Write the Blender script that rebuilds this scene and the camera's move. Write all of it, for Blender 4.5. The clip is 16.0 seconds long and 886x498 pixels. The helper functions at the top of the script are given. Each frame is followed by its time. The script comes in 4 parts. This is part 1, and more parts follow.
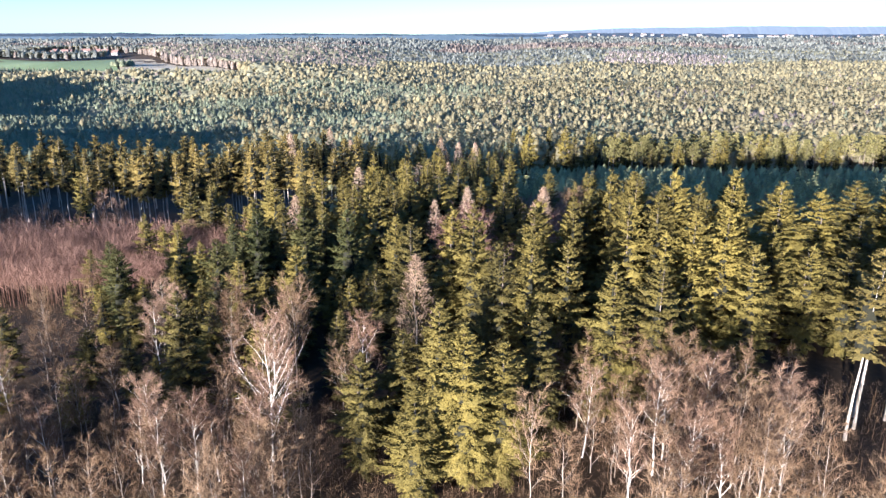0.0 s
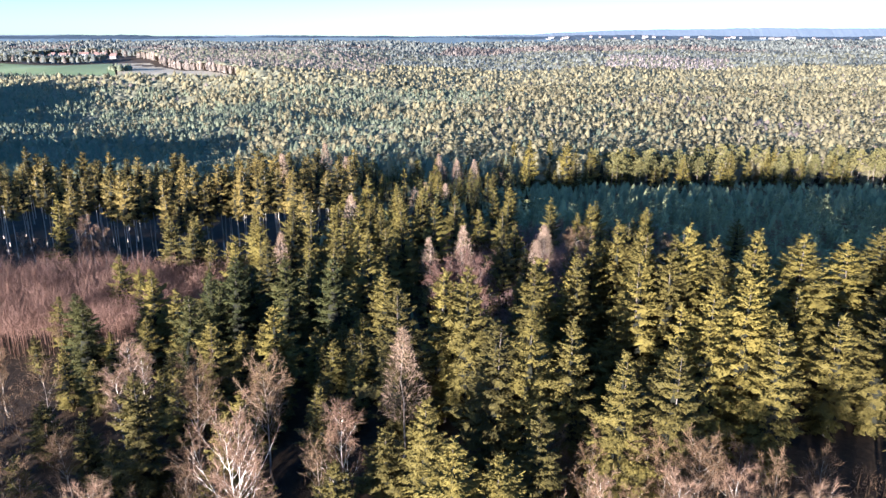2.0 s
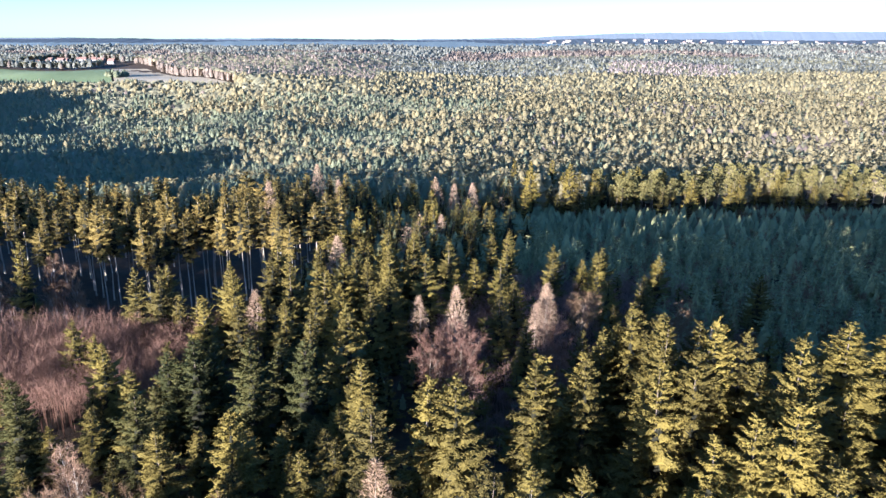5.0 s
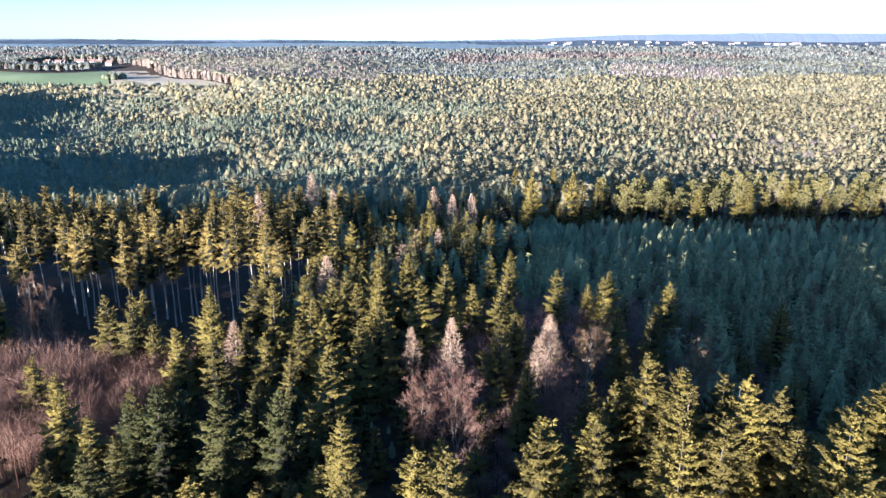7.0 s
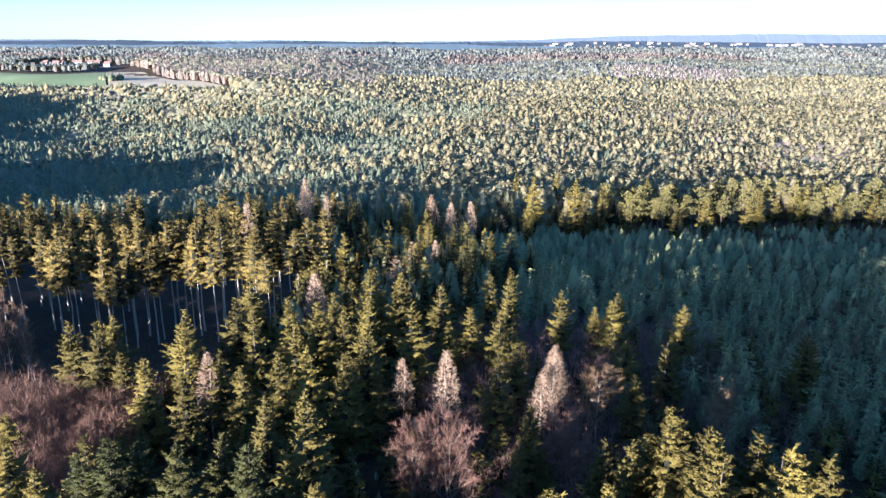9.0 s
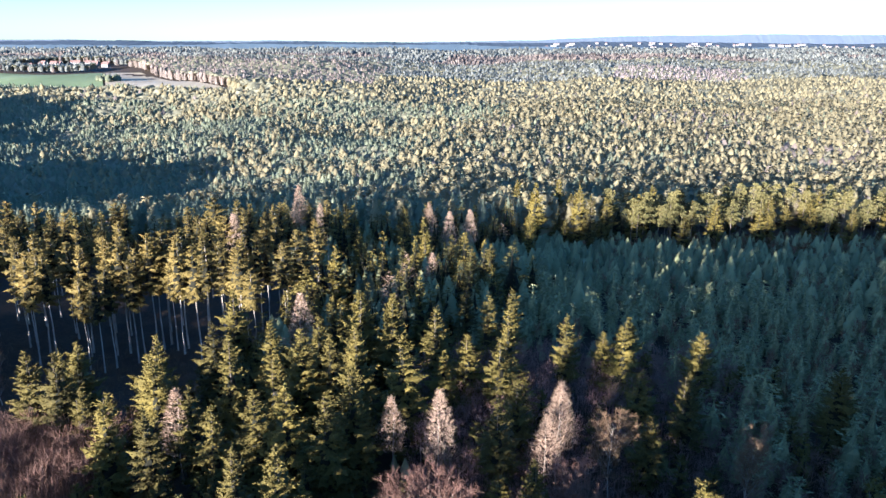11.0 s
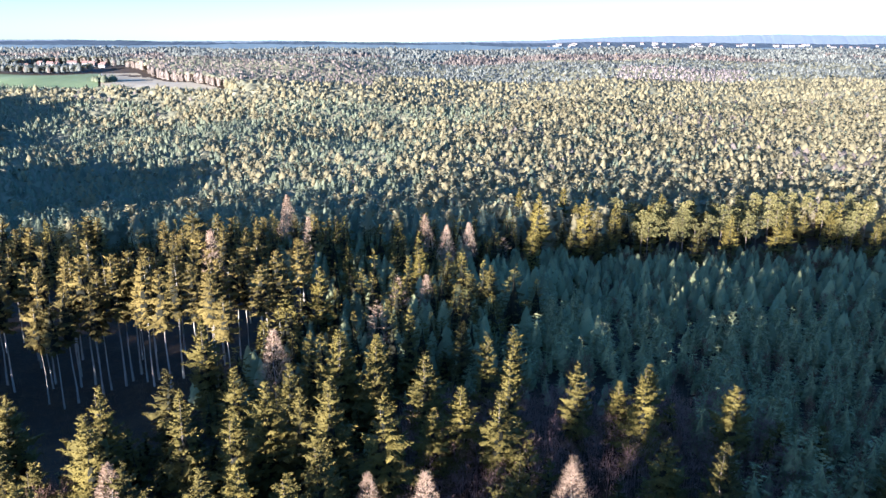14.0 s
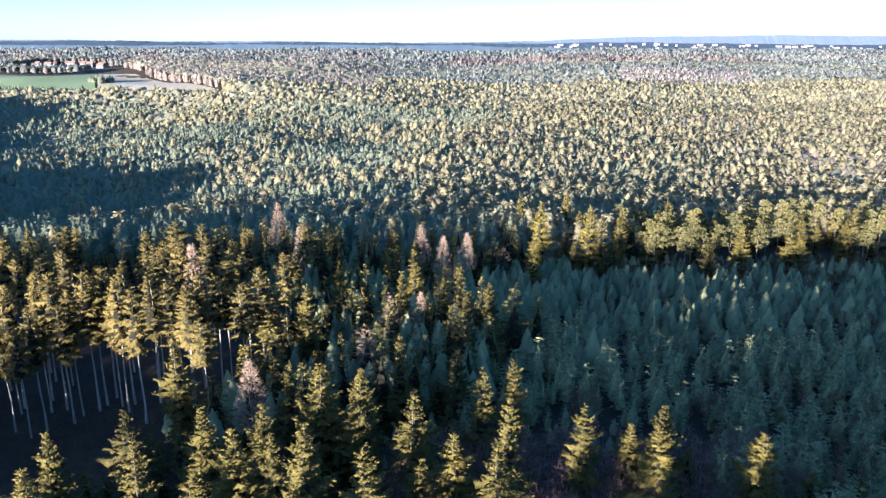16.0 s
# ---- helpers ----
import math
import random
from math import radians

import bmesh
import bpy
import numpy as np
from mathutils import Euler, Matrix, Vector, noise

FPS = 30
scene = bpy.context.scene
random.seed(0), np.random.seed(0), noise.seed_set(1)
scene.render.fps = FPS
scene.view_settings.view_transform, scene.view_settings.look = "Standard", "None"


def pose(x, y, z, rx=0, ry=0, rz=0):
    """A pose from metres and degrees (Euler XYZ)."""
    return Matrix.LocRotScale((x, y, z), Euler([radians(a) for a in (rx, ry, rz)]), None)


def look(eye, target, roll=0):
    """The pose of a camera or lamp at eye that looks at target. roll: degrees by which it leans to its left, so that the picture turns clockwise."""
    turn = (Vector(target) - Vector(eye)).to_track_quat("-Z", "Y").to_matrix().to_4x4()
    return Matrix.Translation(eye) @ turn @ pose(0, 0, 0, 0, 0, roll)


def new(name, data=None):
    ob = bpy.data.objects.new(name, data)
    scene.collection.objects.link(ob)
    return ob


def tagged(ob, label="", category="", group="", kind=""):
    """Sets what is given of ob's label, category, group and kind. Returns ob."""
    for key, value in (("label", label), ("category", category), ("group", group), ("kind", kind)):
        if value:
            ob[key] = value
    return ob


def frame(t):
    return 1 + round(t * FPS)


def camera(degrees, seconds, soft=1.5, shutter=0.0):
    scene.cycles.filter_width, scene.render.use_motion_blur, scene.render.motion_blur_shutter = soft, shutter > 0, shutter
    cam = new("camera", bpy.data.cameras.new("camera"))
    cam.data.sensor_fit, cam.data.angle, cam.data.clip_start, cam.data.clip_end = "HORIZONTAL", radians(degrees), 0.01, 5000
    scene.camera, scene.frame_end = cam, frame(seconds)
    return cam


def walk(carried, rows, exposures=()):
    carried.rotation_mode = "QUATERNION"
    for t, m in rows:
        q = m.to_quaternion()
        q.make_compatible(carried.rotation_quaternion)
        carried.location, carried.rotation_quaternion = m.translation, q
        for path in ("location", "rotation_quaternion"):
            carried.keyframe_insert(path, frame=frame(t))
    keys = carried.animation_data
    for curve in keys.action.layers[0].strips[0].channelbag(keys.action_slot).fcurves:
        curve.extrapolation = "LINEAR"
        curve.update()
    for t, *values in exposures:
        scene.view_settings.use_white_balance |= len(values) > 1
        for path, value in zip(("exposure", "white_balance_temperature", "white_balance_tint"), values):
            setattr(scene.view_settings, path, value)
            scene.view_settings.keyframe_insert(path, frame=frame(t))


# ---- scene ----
import collections


def aerial(x, y, z, yaw, pitch, roll):
    return pose(x, y, z, 90 + pitch, 0, yaw) @ pose(0, 0, 0, 0, 0, roll)


cam = camera(65.0, 16.0, soft=1.5)
PATH = [
    (0.00, aerial(-0.41, 2.06, 50.30, -0.281, -16.341, 0.184)),
    (0.50, aerial(-0.01, 5.49, 51.77, -0.262, -16.335, 0.185)),
    (1.00, aerial(0.40, 8.91, 53.48, -0.243, -16.324, 0.187)),
    (1.50, aerial(0.81, 12.32, 55.30, -0.224, -16.310, 0.191)),
    (2.00, aerial(1.22, 15.73, 57.13, -0.206, -16.292, 0.197)),
    (2.50, aerial(1.62, 19.15, 58.90, -0.188, -16.272, 0.203)),
    (3.00, aerial(2.02, 22.56, 60.54, -0.170, -16.251, 0.211)),
    (3.50, aerial(2.42, 25.99, 62.02, -0.152, -16.228, 0.219)),
    (4.00, aerial(2.81, 29.42, 63.32, -0.135, -16.204, 0.227)),
    (4.75, aerial(3.37, 34.59, 64.93, -0.109, -16.169, 0.240)),
    (5.50, aerial(3.92, 39.80, 66.13, -0.083, -16.136, 0.254)),
    (6.25, aerial(4.46, 45.04, 66.97, -0.056, -16.104, 0.267)),
    (7.00, aerial(4.97, 50.32, 67.54, -0.030, -16.076, 0.280)),
    (7.50, aerial(5.31, 53.86, 67.80, -0.012, -16.060, 0.288)),
    (8.00, aerial(5.63, 57.42, 67.99, 0.007, -16.046, 0.296)),
    (8.50, aerial(5.96, 61.00, 68.14, 0.025, -16.033, 0.303)),
    (9.00, aerial(6.27, 64.60, 68.25, 0.044, -16.023, 0.310)),
    (9.75, aerial(6.74, 70.04, 68.40, 0.074, -16.011, 0.319)),
    (10.50, aerial(7.21, 75.51, 68.55, 0.104, -16.003, 0.328)),
    (11.25, aerial(7.67, 81.02, 68.72, 0.135, -15.999, 0.335)),
    (12.00, aerial(8.15, 86.56, 68.92, 0.168, -15.998, 0.342)),
    (12.50, aerial(8.48, 90.26, 69.06, 0.191, -15.998, 0.346)),
    (13.00, aerial(8.81, 93.98, 69.20, 0.215, -15.998, 0.350)),
    (13.50, aerial(9.16, 97.69, 69.33, 0.239, -15.998, 0.355)),
    (14.00, aerial(9.53, 101.41, 69.47, 0.264, -15.997, 0.359)),
    (14.50, aerial(9.91, 105.13, 69.60, 0.291, -15.995, 0.364)),
    (15.00, aerial(10.31, 108.85, 69.73, 0.318, -15.991, 0.369)),
    (15.50, aerial(10.75, 112.56, 69.88, 0.346, -15.984, 0.375)),
    (16.00, aerial(11.21, 116.26, 70.08, 0.375, -15.974, 0.381)),
]
walk(cam, PATH, [(0.0, 3.75, 4890, 15), (7.0, 3.83, 4870, 15), (16.0, 3.88, 4850, 15)])

# ---- world, sun, exposure ----
SUN_HEIGHT, SUN_TURN = 6.5, 29.0        # degrees above the horizon; degrees the light travels to the right of +y
world = bpy.data.worlds.new("sky")
scene.world = world
world.use_nodes = True
wn = world.node_tree.nodes
sky = wn.new("ShaderNodeTexSky")
sky.sky_type = "NISHITA"
sky.sun_disc = False
sky.sun_elevation = radians(SUN_HEIGHT)
sky.sun_rotation = radians(180 + SUN_TURN)
sky.air_density, sky.dust_density, sky.ozone_density = 0.8, 0.5, 2.5
wn["Background"].inputs["Strength"].default_value = 0.05
dimmed_sky = wn.new("ShaderNodeHueSaturation")          # dims the whole sky and deepens its blue a little
dimmed_sky.inputs["Saturation"].default_value, dimmed_sky.inputs["Value"].default_value = 1.1, 0.67
world.node_tree.links.new(sky.outputs[0], dimmed_sky.inputs["Color"])
world.node_tree.links.new(dimmed_sky.outputs[0], wn["Background"].inputs[0])
sun = new("sun", bpy.data.lights.new("sun", "SUN"))
sun.data.energy, sun.data.angle, sun.data.color = 2.9, radians(0.6), (1.0, 0.83, 0.62)
sx, sy = math.sin(radians(SUN_TURN)), math.cos(radians(SUN_TURN))
sun.matrix_world = look((-400 * sx, -400 * sy, 400 * math.tan(radians(SUN_HEIGHT))), (0, 0, 0))

rng = np.random.default_rng(7)


# ---- materials ----
def node_material(name):
    m = bpy.data.materials.new(name)
    m.use_nodes = True
    n, l = m.node_tree.nodes, m.node_tree.links
    return m, n, l, n["Principled BSDF"]


def ramp_of(n, stops):
    r = n.new("ShaderNodeValToRGB")
    e = r.color_ramp.elements
    while len(e) < len(stops):
        e.new(0.5)
    for el, (p, c) in zip(e, stops):
        el.position, el.color = p, (*c, 1)
    return r


def foliage(name, stops, through_light=0.25, patch=0.02, grain=0.9, shares=(0.34, 0.22, 0.3, 0.14), relief=0.0, coarse=0.55):
    """Needles or fine twigs: colour varies from tree to tree, from spray to spray and in slow patches over the wood."""
    m, n, l, p = node_material(name)
    info, geo = n.new("ShaderNodeObjectInfo"), n.new("ShaderNodeNewGeometry")
    big = n.new("ShaderNodeTexNoise")
    big.inputs["Scale"].default_value, big.inputs["Detail"].default_value = patch, 3
    l.new(geo.outputs["Position"], big.inputs["Vector"])
    small = n.new("ShaderNodeTexNoise")
    small.inputs["Scale"].default_value, small.inputs["Detail"].default_value = grain, 2
    l.new(geo.outputs["Position"], small.inputs["Vector"])
    total = None
    for out, weight in ((info.outputs["Random"], shares[0]), (geo.outputs["Random Per Island"], shares[1]), (big.outputs["Fac"], shares[2]), (small.outputs["Fac"], shares[3])):
        a = n.new("ShaderNodeMath")
        a.operation = "MULTIPLY_ADD"
        l.new(out, a.inputs[0])
        a.inputs[1].default_value = weight
        if total is None:
            a.inputs[2].default_value = 0
        else:
            l.new(total, a.inputs[2])
        total = a.outputs[0]
    r = ramp_of(n, stops)
    l.new(total, r.inputs[0])
    l.new(r.outputs[0], p.inputs["Base Color"])
    p.inputs["Roughness"].default_value = 0.75
    p.inputs["Specular IOR Level"].default_value = 0.2
    if relief:
        fine, bu = n.new("ShaderNodeTexNoise"), n.new("ShaderNodeBump")
        fine.inputs["Scale"].default_value, fine.inputs["Detail"].default_value = coarse, 3
        l.new(geo.outputs["Position"], fine.inputs["Vector"])
        bu.inputs["Strength"].default_value, bu.inputs["Distance"].default_value = 0.8, relief
        l.new(fine.outputs["Fac"], bu.inputs["Height"])
        l.new(bu.outputs[0], p.inputs["Normal"])
    t = n.new("ShaderNodeBsdfTranslucent")
    l.new(r.outputs[0], t.inputs["Color"])
    mix = n.new("ShaderNodeMixShader")
    mix.inputs[0].default_value = through_light
    l.new(p.outputs[0], mix.inputs[1])
    l.new(t.outputs[0], mix.inputs[2])
    l.new(mix.outputs[0], n["Material Output"].inputs["Surface"])
    return m


def mottled(name, stops, scale, rough=0.9, bump=0.0, stretch=(1, 1, 1), second=8.0):
    m, n, l, p = node_material(name)
    geo, mp = n.new("ShaderNodeNewGeometry"), n.new("ShaderNodeMapping")
    mp.inputs["Scale"].default_value = stretch
    l.new(geo.outputs["Position"], mp.inputs["Vector"])
    a, b = n.new("ShaderNodeTexNoise"), n.new("ShaderNodeTexNoise")
    a.inputs["Scale"].default_value, a.inputs["Detail"].default_value = scale, 5
    b.inputs["Scale"].default_value, b.inputs["Detail"].default_value = scale * second, 3
    l.new(mp.outputs[0], a.inputs["Vector"])
    l.new(mp.outputs[0], b.inputs["Vector"])
    k = n.new("ShaderNodeMath")
    k.operation = "MULTIPLY_ADD"
    l.new(b.outputs["Fac"], k.inputs[0])
    k.inputs[1].default_value = 0.4
    h = n.new("ShaderNodeMath")
    h.operation = "MULTIPLY"
    l.new(a.outputs["Fac"], h.inputs[0])
    h.inputs[1].default_value = 0.6
    l.new(h.outputs[0], k.inputs[2])
    r = ramp_of(n, stops)
    l.new(k.outputs[0], r.inputs[0])
    l.new(r.outputs[0], p.inputs["Base Color"])
    p.inputs["Roughness"].default_value = rough
    p.inputs["Specular IOR Level"].default_value = 0.25
    if bump:
        bu = n.new("ShaderNodeBump")
        bu.inputs["Strength"].default_value, bu.inputs["Distance"].default_value = 0.6, bump
        l.new(k.outputs[0], bu.inputs["Height"])
        l.new(bu.outputs[0], p.inputs["Normal"])
    return m


NEEDLES = foliage("spruce_needles", [(0.25, (0.038, 0.030, 0.006)), (0.5, (0.092, 0.071, 0.014)), (0.78, (0.146, 0.110, 0.020))], 0.12, relief=0.3, coarse=3.4)
NEEDLES_YOUNG = foliage("young_spruce_needles", [(0.25, (0.101, 0.102, 0.050)), (0.5, (0.200, 0.202, 0.093)), (0.78, (0.332, 0.311, 0.141))], 0.1, grain=0.15, shares=(0.1, 0.35, 0.25, 0.3))
NEEDLES_PINE = foliage("pine_needles", [(0.25, (0.065, 0.058, 0.020)), (0.5, (0.118, 0.102, 0.032)), (0.78, (0.173, 0.142, 0.047))], relief=0.3, coarse=3.4)
NEEDLES_FIR = foliage("fir_needles", [(0.25, (0.022, 0.027, 0.009)), (0.5, (0.048, 0.046, 0.011)), (0.78, (0.081, 0.067, 0.018))], relief=0.3, coarse=3.4)
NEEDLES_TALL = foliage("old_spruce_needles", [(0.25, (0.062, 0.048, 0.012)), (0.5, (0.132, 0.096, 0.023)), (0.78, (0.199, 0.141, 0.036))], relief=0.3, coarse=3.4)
# haze over the far woods is put into these paler, flatter colours
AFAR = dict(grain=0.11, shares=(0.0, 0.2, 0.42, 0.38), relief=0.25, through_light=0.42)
SPRUCE_HAZED = foliage("hazed_spruce_needles", [(0.28, (0.175, 0.188, 0.121)), (0.5, (0.235, 0.249, 0.150)), (0.72, (0.302, 0.309, 0.179))], **AFAR)
PINE_HAZED = foliage("hazed_pine_needles", [(0.28, (0.259, 0.220, 0.122)), (0.5, (0.322, 0.271, 0.142)), (0.72, (0.381, 0.317, 0.163))], **AFAR)
TWIGS_HAZED = foliage("hazed_bare_twigs", [(0.28, (0.258, 0.202, 0.158)), (0.5, (0.328, 0.260, 0.204)), (0.72, (0.401, 0.320, 0.253))], **AFAR)
HAZY_AFAR = foliage("hazed_farthest_needles", [(0.28, (0.230, 0.230, 0.188)), (0.5, (0.272, 0.271, 0.221)), (0.72, (0.315, 0.312, 0.252))], **AFAR)
LARCH_HAZED = foliage("hazed_larch_twigs", [(0.28, (0.337, 0.268, 0.223)), (0.5, (0.420, 0.337, 0.286)), (0.72, (0.506, 0.408, 0.347))], **AFAR)
LARCH_TWIGS = foliage("larch_twigs", [(0.25, (0.168, 0.112, 0.070)), (0.5, (0.241, 0.163, 0.106)), (0.78, (0.306, 0.214, 0.146))], 0.3)
GREY_TWIGS = foliage("grey_brown_twigs", [(0.25, (0.067, 0.040, 0.019)), (0.5, (0.128, 0.078, 0.040)), (0.78, (0.192, 0.125, 0.070))], 0.3)
PINK_TWIGS = foliage("birch_twigs", [(0.25, (0.113, 0.065, 0.039)), (0.5, (0.177, 0.108, 0.065)), (0.78, (0.239, 0.156, 0.100))], 0.3)
RED_TWIGS = foliage("red_brown_twigs", [(0.25, (0.090, 0.047, 0.034)), (0.5, (0.150, 0.083, 0.057)), (0.78, (0.211, 0.125, 0.090))], 0.3)
# lower crowns of the far woods, paled to lift the shade in gaps
GAP_LIFT = foliage("paled_lower_crowns", [(0.28, (0.239, 0.220, 0.133)), (0.5, (0.307, 0.282, 0.169)), (0.72, (0.376, 0.341, 0.206))], **AFAR)
SCRUB_TWIGS = foliage("brown_scrub_twigs", [(0.25, (0.141, 0.086, 0.070)), (0.5, (0.234, 0.141, 0.113)), (0.78, (0.329, 0.203, 0.164))], 0.3)
BARK_SPRUCE = mottled("spruce_bark", [(0.3, (0.066, 0.049, 0.037)), (0.7, (0.188, 0.150, 0.122))], 2.0, bump=0.05, stretch=(1, 1, 0.3))
# core of the conifer crowns: their inner shade put into a near-black colour
CORE_SHADE = mottled("crown_core_shade", [(0.3, (0.006, 0.006, 0.003)), (0.7, (0.014, 0.013, 0.006))], 1.5, rough=1.0)
BARK_BIRCH = mottled("birch_bark", [(0.3, (0.150, 0.122, 0.104)), (0.42, (0.469, 0.413, 0.338)), (0.7, (0.656, 0.591, 0.506))], 1.6, bump=0.02, stretch=(0.4, 0.4, 2.0))
BARK_GREY = mottled("grey_bark", [(0.3, (0.150, 0.112, 0.085)), (0.7, (0.309, 0.254, 0.198))], 2.0, bump=0.04, stretch=(1, 1, 0.3))
# lighter than the other spruce bark: sunlight on tall trunks put into the colour
BARK_TALL = mottled("sunlit_spruce_bark", [(0.3, (0.22, 0.18, 0.14)), (0.7, (0.42, 0.36, 0.29))], 2.0, bump=0.04, stretch=(1, 1, 0.3))
LITTER = mottled("forest_floor", [(0.3, (0.017, 0.009, 0.005)), (0.5, (0.031, 0.018, 0.007)), (0.7, (0.063, 0.034, 0.014))], 0.12, bump=0.3)
FIELD_GREEN = mottled("winter_crop", [(0.3, (0.122, 0.160, 0.061)), (0.7, (0.179, 0.216, 0.094))], 0.01, stretch=(1, 0.3, 1))
FIELD_TAN = mottled("stubble", [(0.3, (0.281, 0.225, 0.140)), (0.7, (0.394, 0.328, 0.225))], 0.012, stretch=(1, 0.25, 1))
PLASTER = mottled("pale_plaster", [(0.3, (0.150, 0.143, 0.135)), (0.7, (0.225, 0.217, 0.203))], 0.4)
ROOF = mottled("roof_tiles", [(0.3, (0.1, 0.06, 0.05)), (0.7, (0.17, 0.1, 0.08))], 0.5)
GLASS = node_material("window_glass")[0]
GLASS.node_tree.nodes["Principled BSDF"].inputs["Base Color"].default_value = (0.03, 0.04, 0.05, 1)
GLASS.node_tree.nodes["Principled BSDF"].inputs["Roughness"].default_value = 0.1


# ---- terrain ----
def ease(v, a, b):
    t = np.clip((np.asarray(v, float) - a) / (b - a), 0, 1)
    return t * t * (3 - 2 * t)


def ground_z(x, y):
    x, y = np.asarray(x, float), np.asarray(y, float)
    z = -2.5 - 42 * ease(y, 117, 624)
    z = z - 0.06 * np.clip(39 - x, 0, 148) * (1 - ease(y, 203, 546))
    far = 975 - 0.1 * x
    z = z + 0.030 * (np.sqrt((y - far) ** 2 + 172 ** 2) + (y - far)) * (1 - 0.45 * ease(y, 2030, 4060))
    z = z - 19 * np.exp(-((x + 257) / 150) ** 2 - ((y - 640) / 170) ** 2)
    z = z - 22 * np.exp(-((x + 410) / 160) ** 2 - ((y - 960) / 150) ** 2)
    z = z - 14 * np.exp(-((x + 70) / 110) ** 2 - ((y - 930) / 110) ** 2)
    # two hills out of view on the left, added to shade the valley
    crest = 1 + 0.22 * np.sin(x / 23 + y / 31) + 0.1 * np.sin(x / 9 - y / 13)
    z = z + crest * (42 * np.exp(-((x + 480) / 130) ** 2 - ((y - 400) / 80) ** 2) + 84 * np.exp(-((x + 800) / 150) ** 2 - ((y - 800) / 90) ** 2))
    z = z - 13 * np.exp(-((x + 105) / 75) ** 2 - ((y - 290) / 65) ** 2)
    z = z + 28 * ease(y, 1040, 1270) * (1 - ease(x, -330, 60)) * (1 - 0.7 * ease(y, 1650, 2300)) + 8 * ease(x, 120, 330) * ease(y, 620, 900)
    z = z + 5.5 * np.sin(x / 83 + y / 210 + 0.6) * np.sin(y / 74 - x / 190) * ease(y, 560, 760)
    z = z + 0.9 * np.sin(x / 29 + 1) * np.sin(y / 34) + 2 * np.sin(x / 148 + 2) * np.sin(y / 180 + 0.7) * ease(y, 195, 468)
    return z


def mesh_object(name, verts, faces, material, smooth=False):
    me = bpy.data.meshes.new(name)
    me.from_pydata(verts, [], faces)
    me.materials.append(material)
    if smooth:
        me.polygons.foreach_set("use_smooth", [True] * len(me.polygons))
    return new(name, me)


def rounded(tris, share=0.6, up=0.5):
    """Turns triangles outwards from the upright axis and gives normals that follow the whole crown as well as each spray."""
    g = np.cross(tris[:, 1] - tris[:, 0], tris[:, 2] - tris[:, 0])
    g = g / (np.linalg.norm(g, axis=1, keepdims=True) + 1e-12)
    mid = tris.mean(1)
    o = np.stack([mid[:, 0], mid[:, 1], 0 * mid[:, 0]], 1)
    o = o / (np.linalg.norm(o, axis=1, keepdims=True) + 1e-6)
    o[:, 2] += up
    o = o / np.linalg.norm(o, axis=1, keepdims=True)
    back = (g * o).sum(1) < 0
    tris = np.where(back[:, None, None], tris[:, [0, 2, 1]], tris)
    g = np.where(back[:, None], -g, g)
    n = share * o + (1 - share) * g
    n = n / (np.linalg.norm(n, axis=1, keepdims=True) + 1e-9)
    return tris, np.repeat(n, 3, 0)


def tri_mesh(name, tris, material, slots=None, extra=None, share=0.0, up=0.5):
    """A mesh from an array of triangles (n, 3, 3)."""
    if share:
        tris, normals = rounded(np.asarray(tris, float), share, up)
    tris = np.ascontiguousarray(tris, dtype=np.float32)
    n = len(tris)
    me = bpy.data.meshes.new(name)
    me.vertices.add(3 * n)
    me.vertices.foreach_set("co", tris.ravel())
    me.loops.add(3 * n)
    me.loops.foreach_set("vertex_index", np.arange(3 * n, dtype=np.int32))
    me.polygons.add(n)
    me.polygons.foreach_set("loop_start", np.arange(0, 3 * n, 3, dtype=np.int32))
    me.materials.append(material)
    if extra:
        me.materials.append(extra)
        me.polygons.foreach_set("material_index", slots.astype(np.int32))
    me.update()
    if share:
        me.polygons.foreach_set("use_smooth", np.ones(n, dtype=bool))
        me.normals_split_custom_set_from_vertices(normals.tolist())
    return me


def index_mesh(name, verts, faces, material, slots=None, extra=None, normals=None):
    """A smooth mesh from arrays of points and of triangles."""
    me = bpy.data.meshes.new(name)
    me.vertices.add(len(verts))
    me.vertices.foreach_set("co", np.ascontiguousarray(verts, dtype=np.float32).ravel())
    me.loops.add(3 * len(faces))
    me.loops.foreach_set("vertex_index", np.ascontiguousarray(faces, dtype=np.int32).ravel())
    me.polygons.add(len(faces))
    me.polygons.foreach_set("loop_start", np.arange(0, 3 * len(faces), 3, dtype=np.int32))
    me.polygons.foreach_set("use_smooth", np.ones(len(faces), dtype=bool))
    me.materials.append(material)
    if extra:
        me.materials.append(extra)
        me.polygons.foreach_set("material_index", slots.astype(np.int32))
    me.update()
    if normals is not None:
        me.normals_split_custom_set_from_vertices(normals.tolist())
    return me


def sheet(name, xs, ys, material, lift=0.0):
    gx, gy = np.meshgrid(xs, ys)
    gz = ground_z(gx, gy) + lift
    verts = np.stack([gx, gy, gz], -1).reshape(-1, 3).tolist()
    w = len(xs)
    faces = [(j * w + i, j * w + i + 1, (j + 1) * w + i + 1, (j + 1) * w + i) for j in range(len(ys) - 1) for i in range(w - 1)]
    return mesh_object(name, verts, faces, material, True)


gx = np.concatenate([np.linspace(-4800, -900, 28), np.linspace(-850, 850, 66), np.linspace(900, 4800, 28)])
gy = np.concatenate([np.linspace(-1500, -60, 16), np.linspace(-40, 1200, 84), np.linspace(1240, 4900, 64)])
tagged(sheet("ground", gx, gy, LITTER), "brown leaf-littered forest floor on sloping land", "ground", kind="structure")


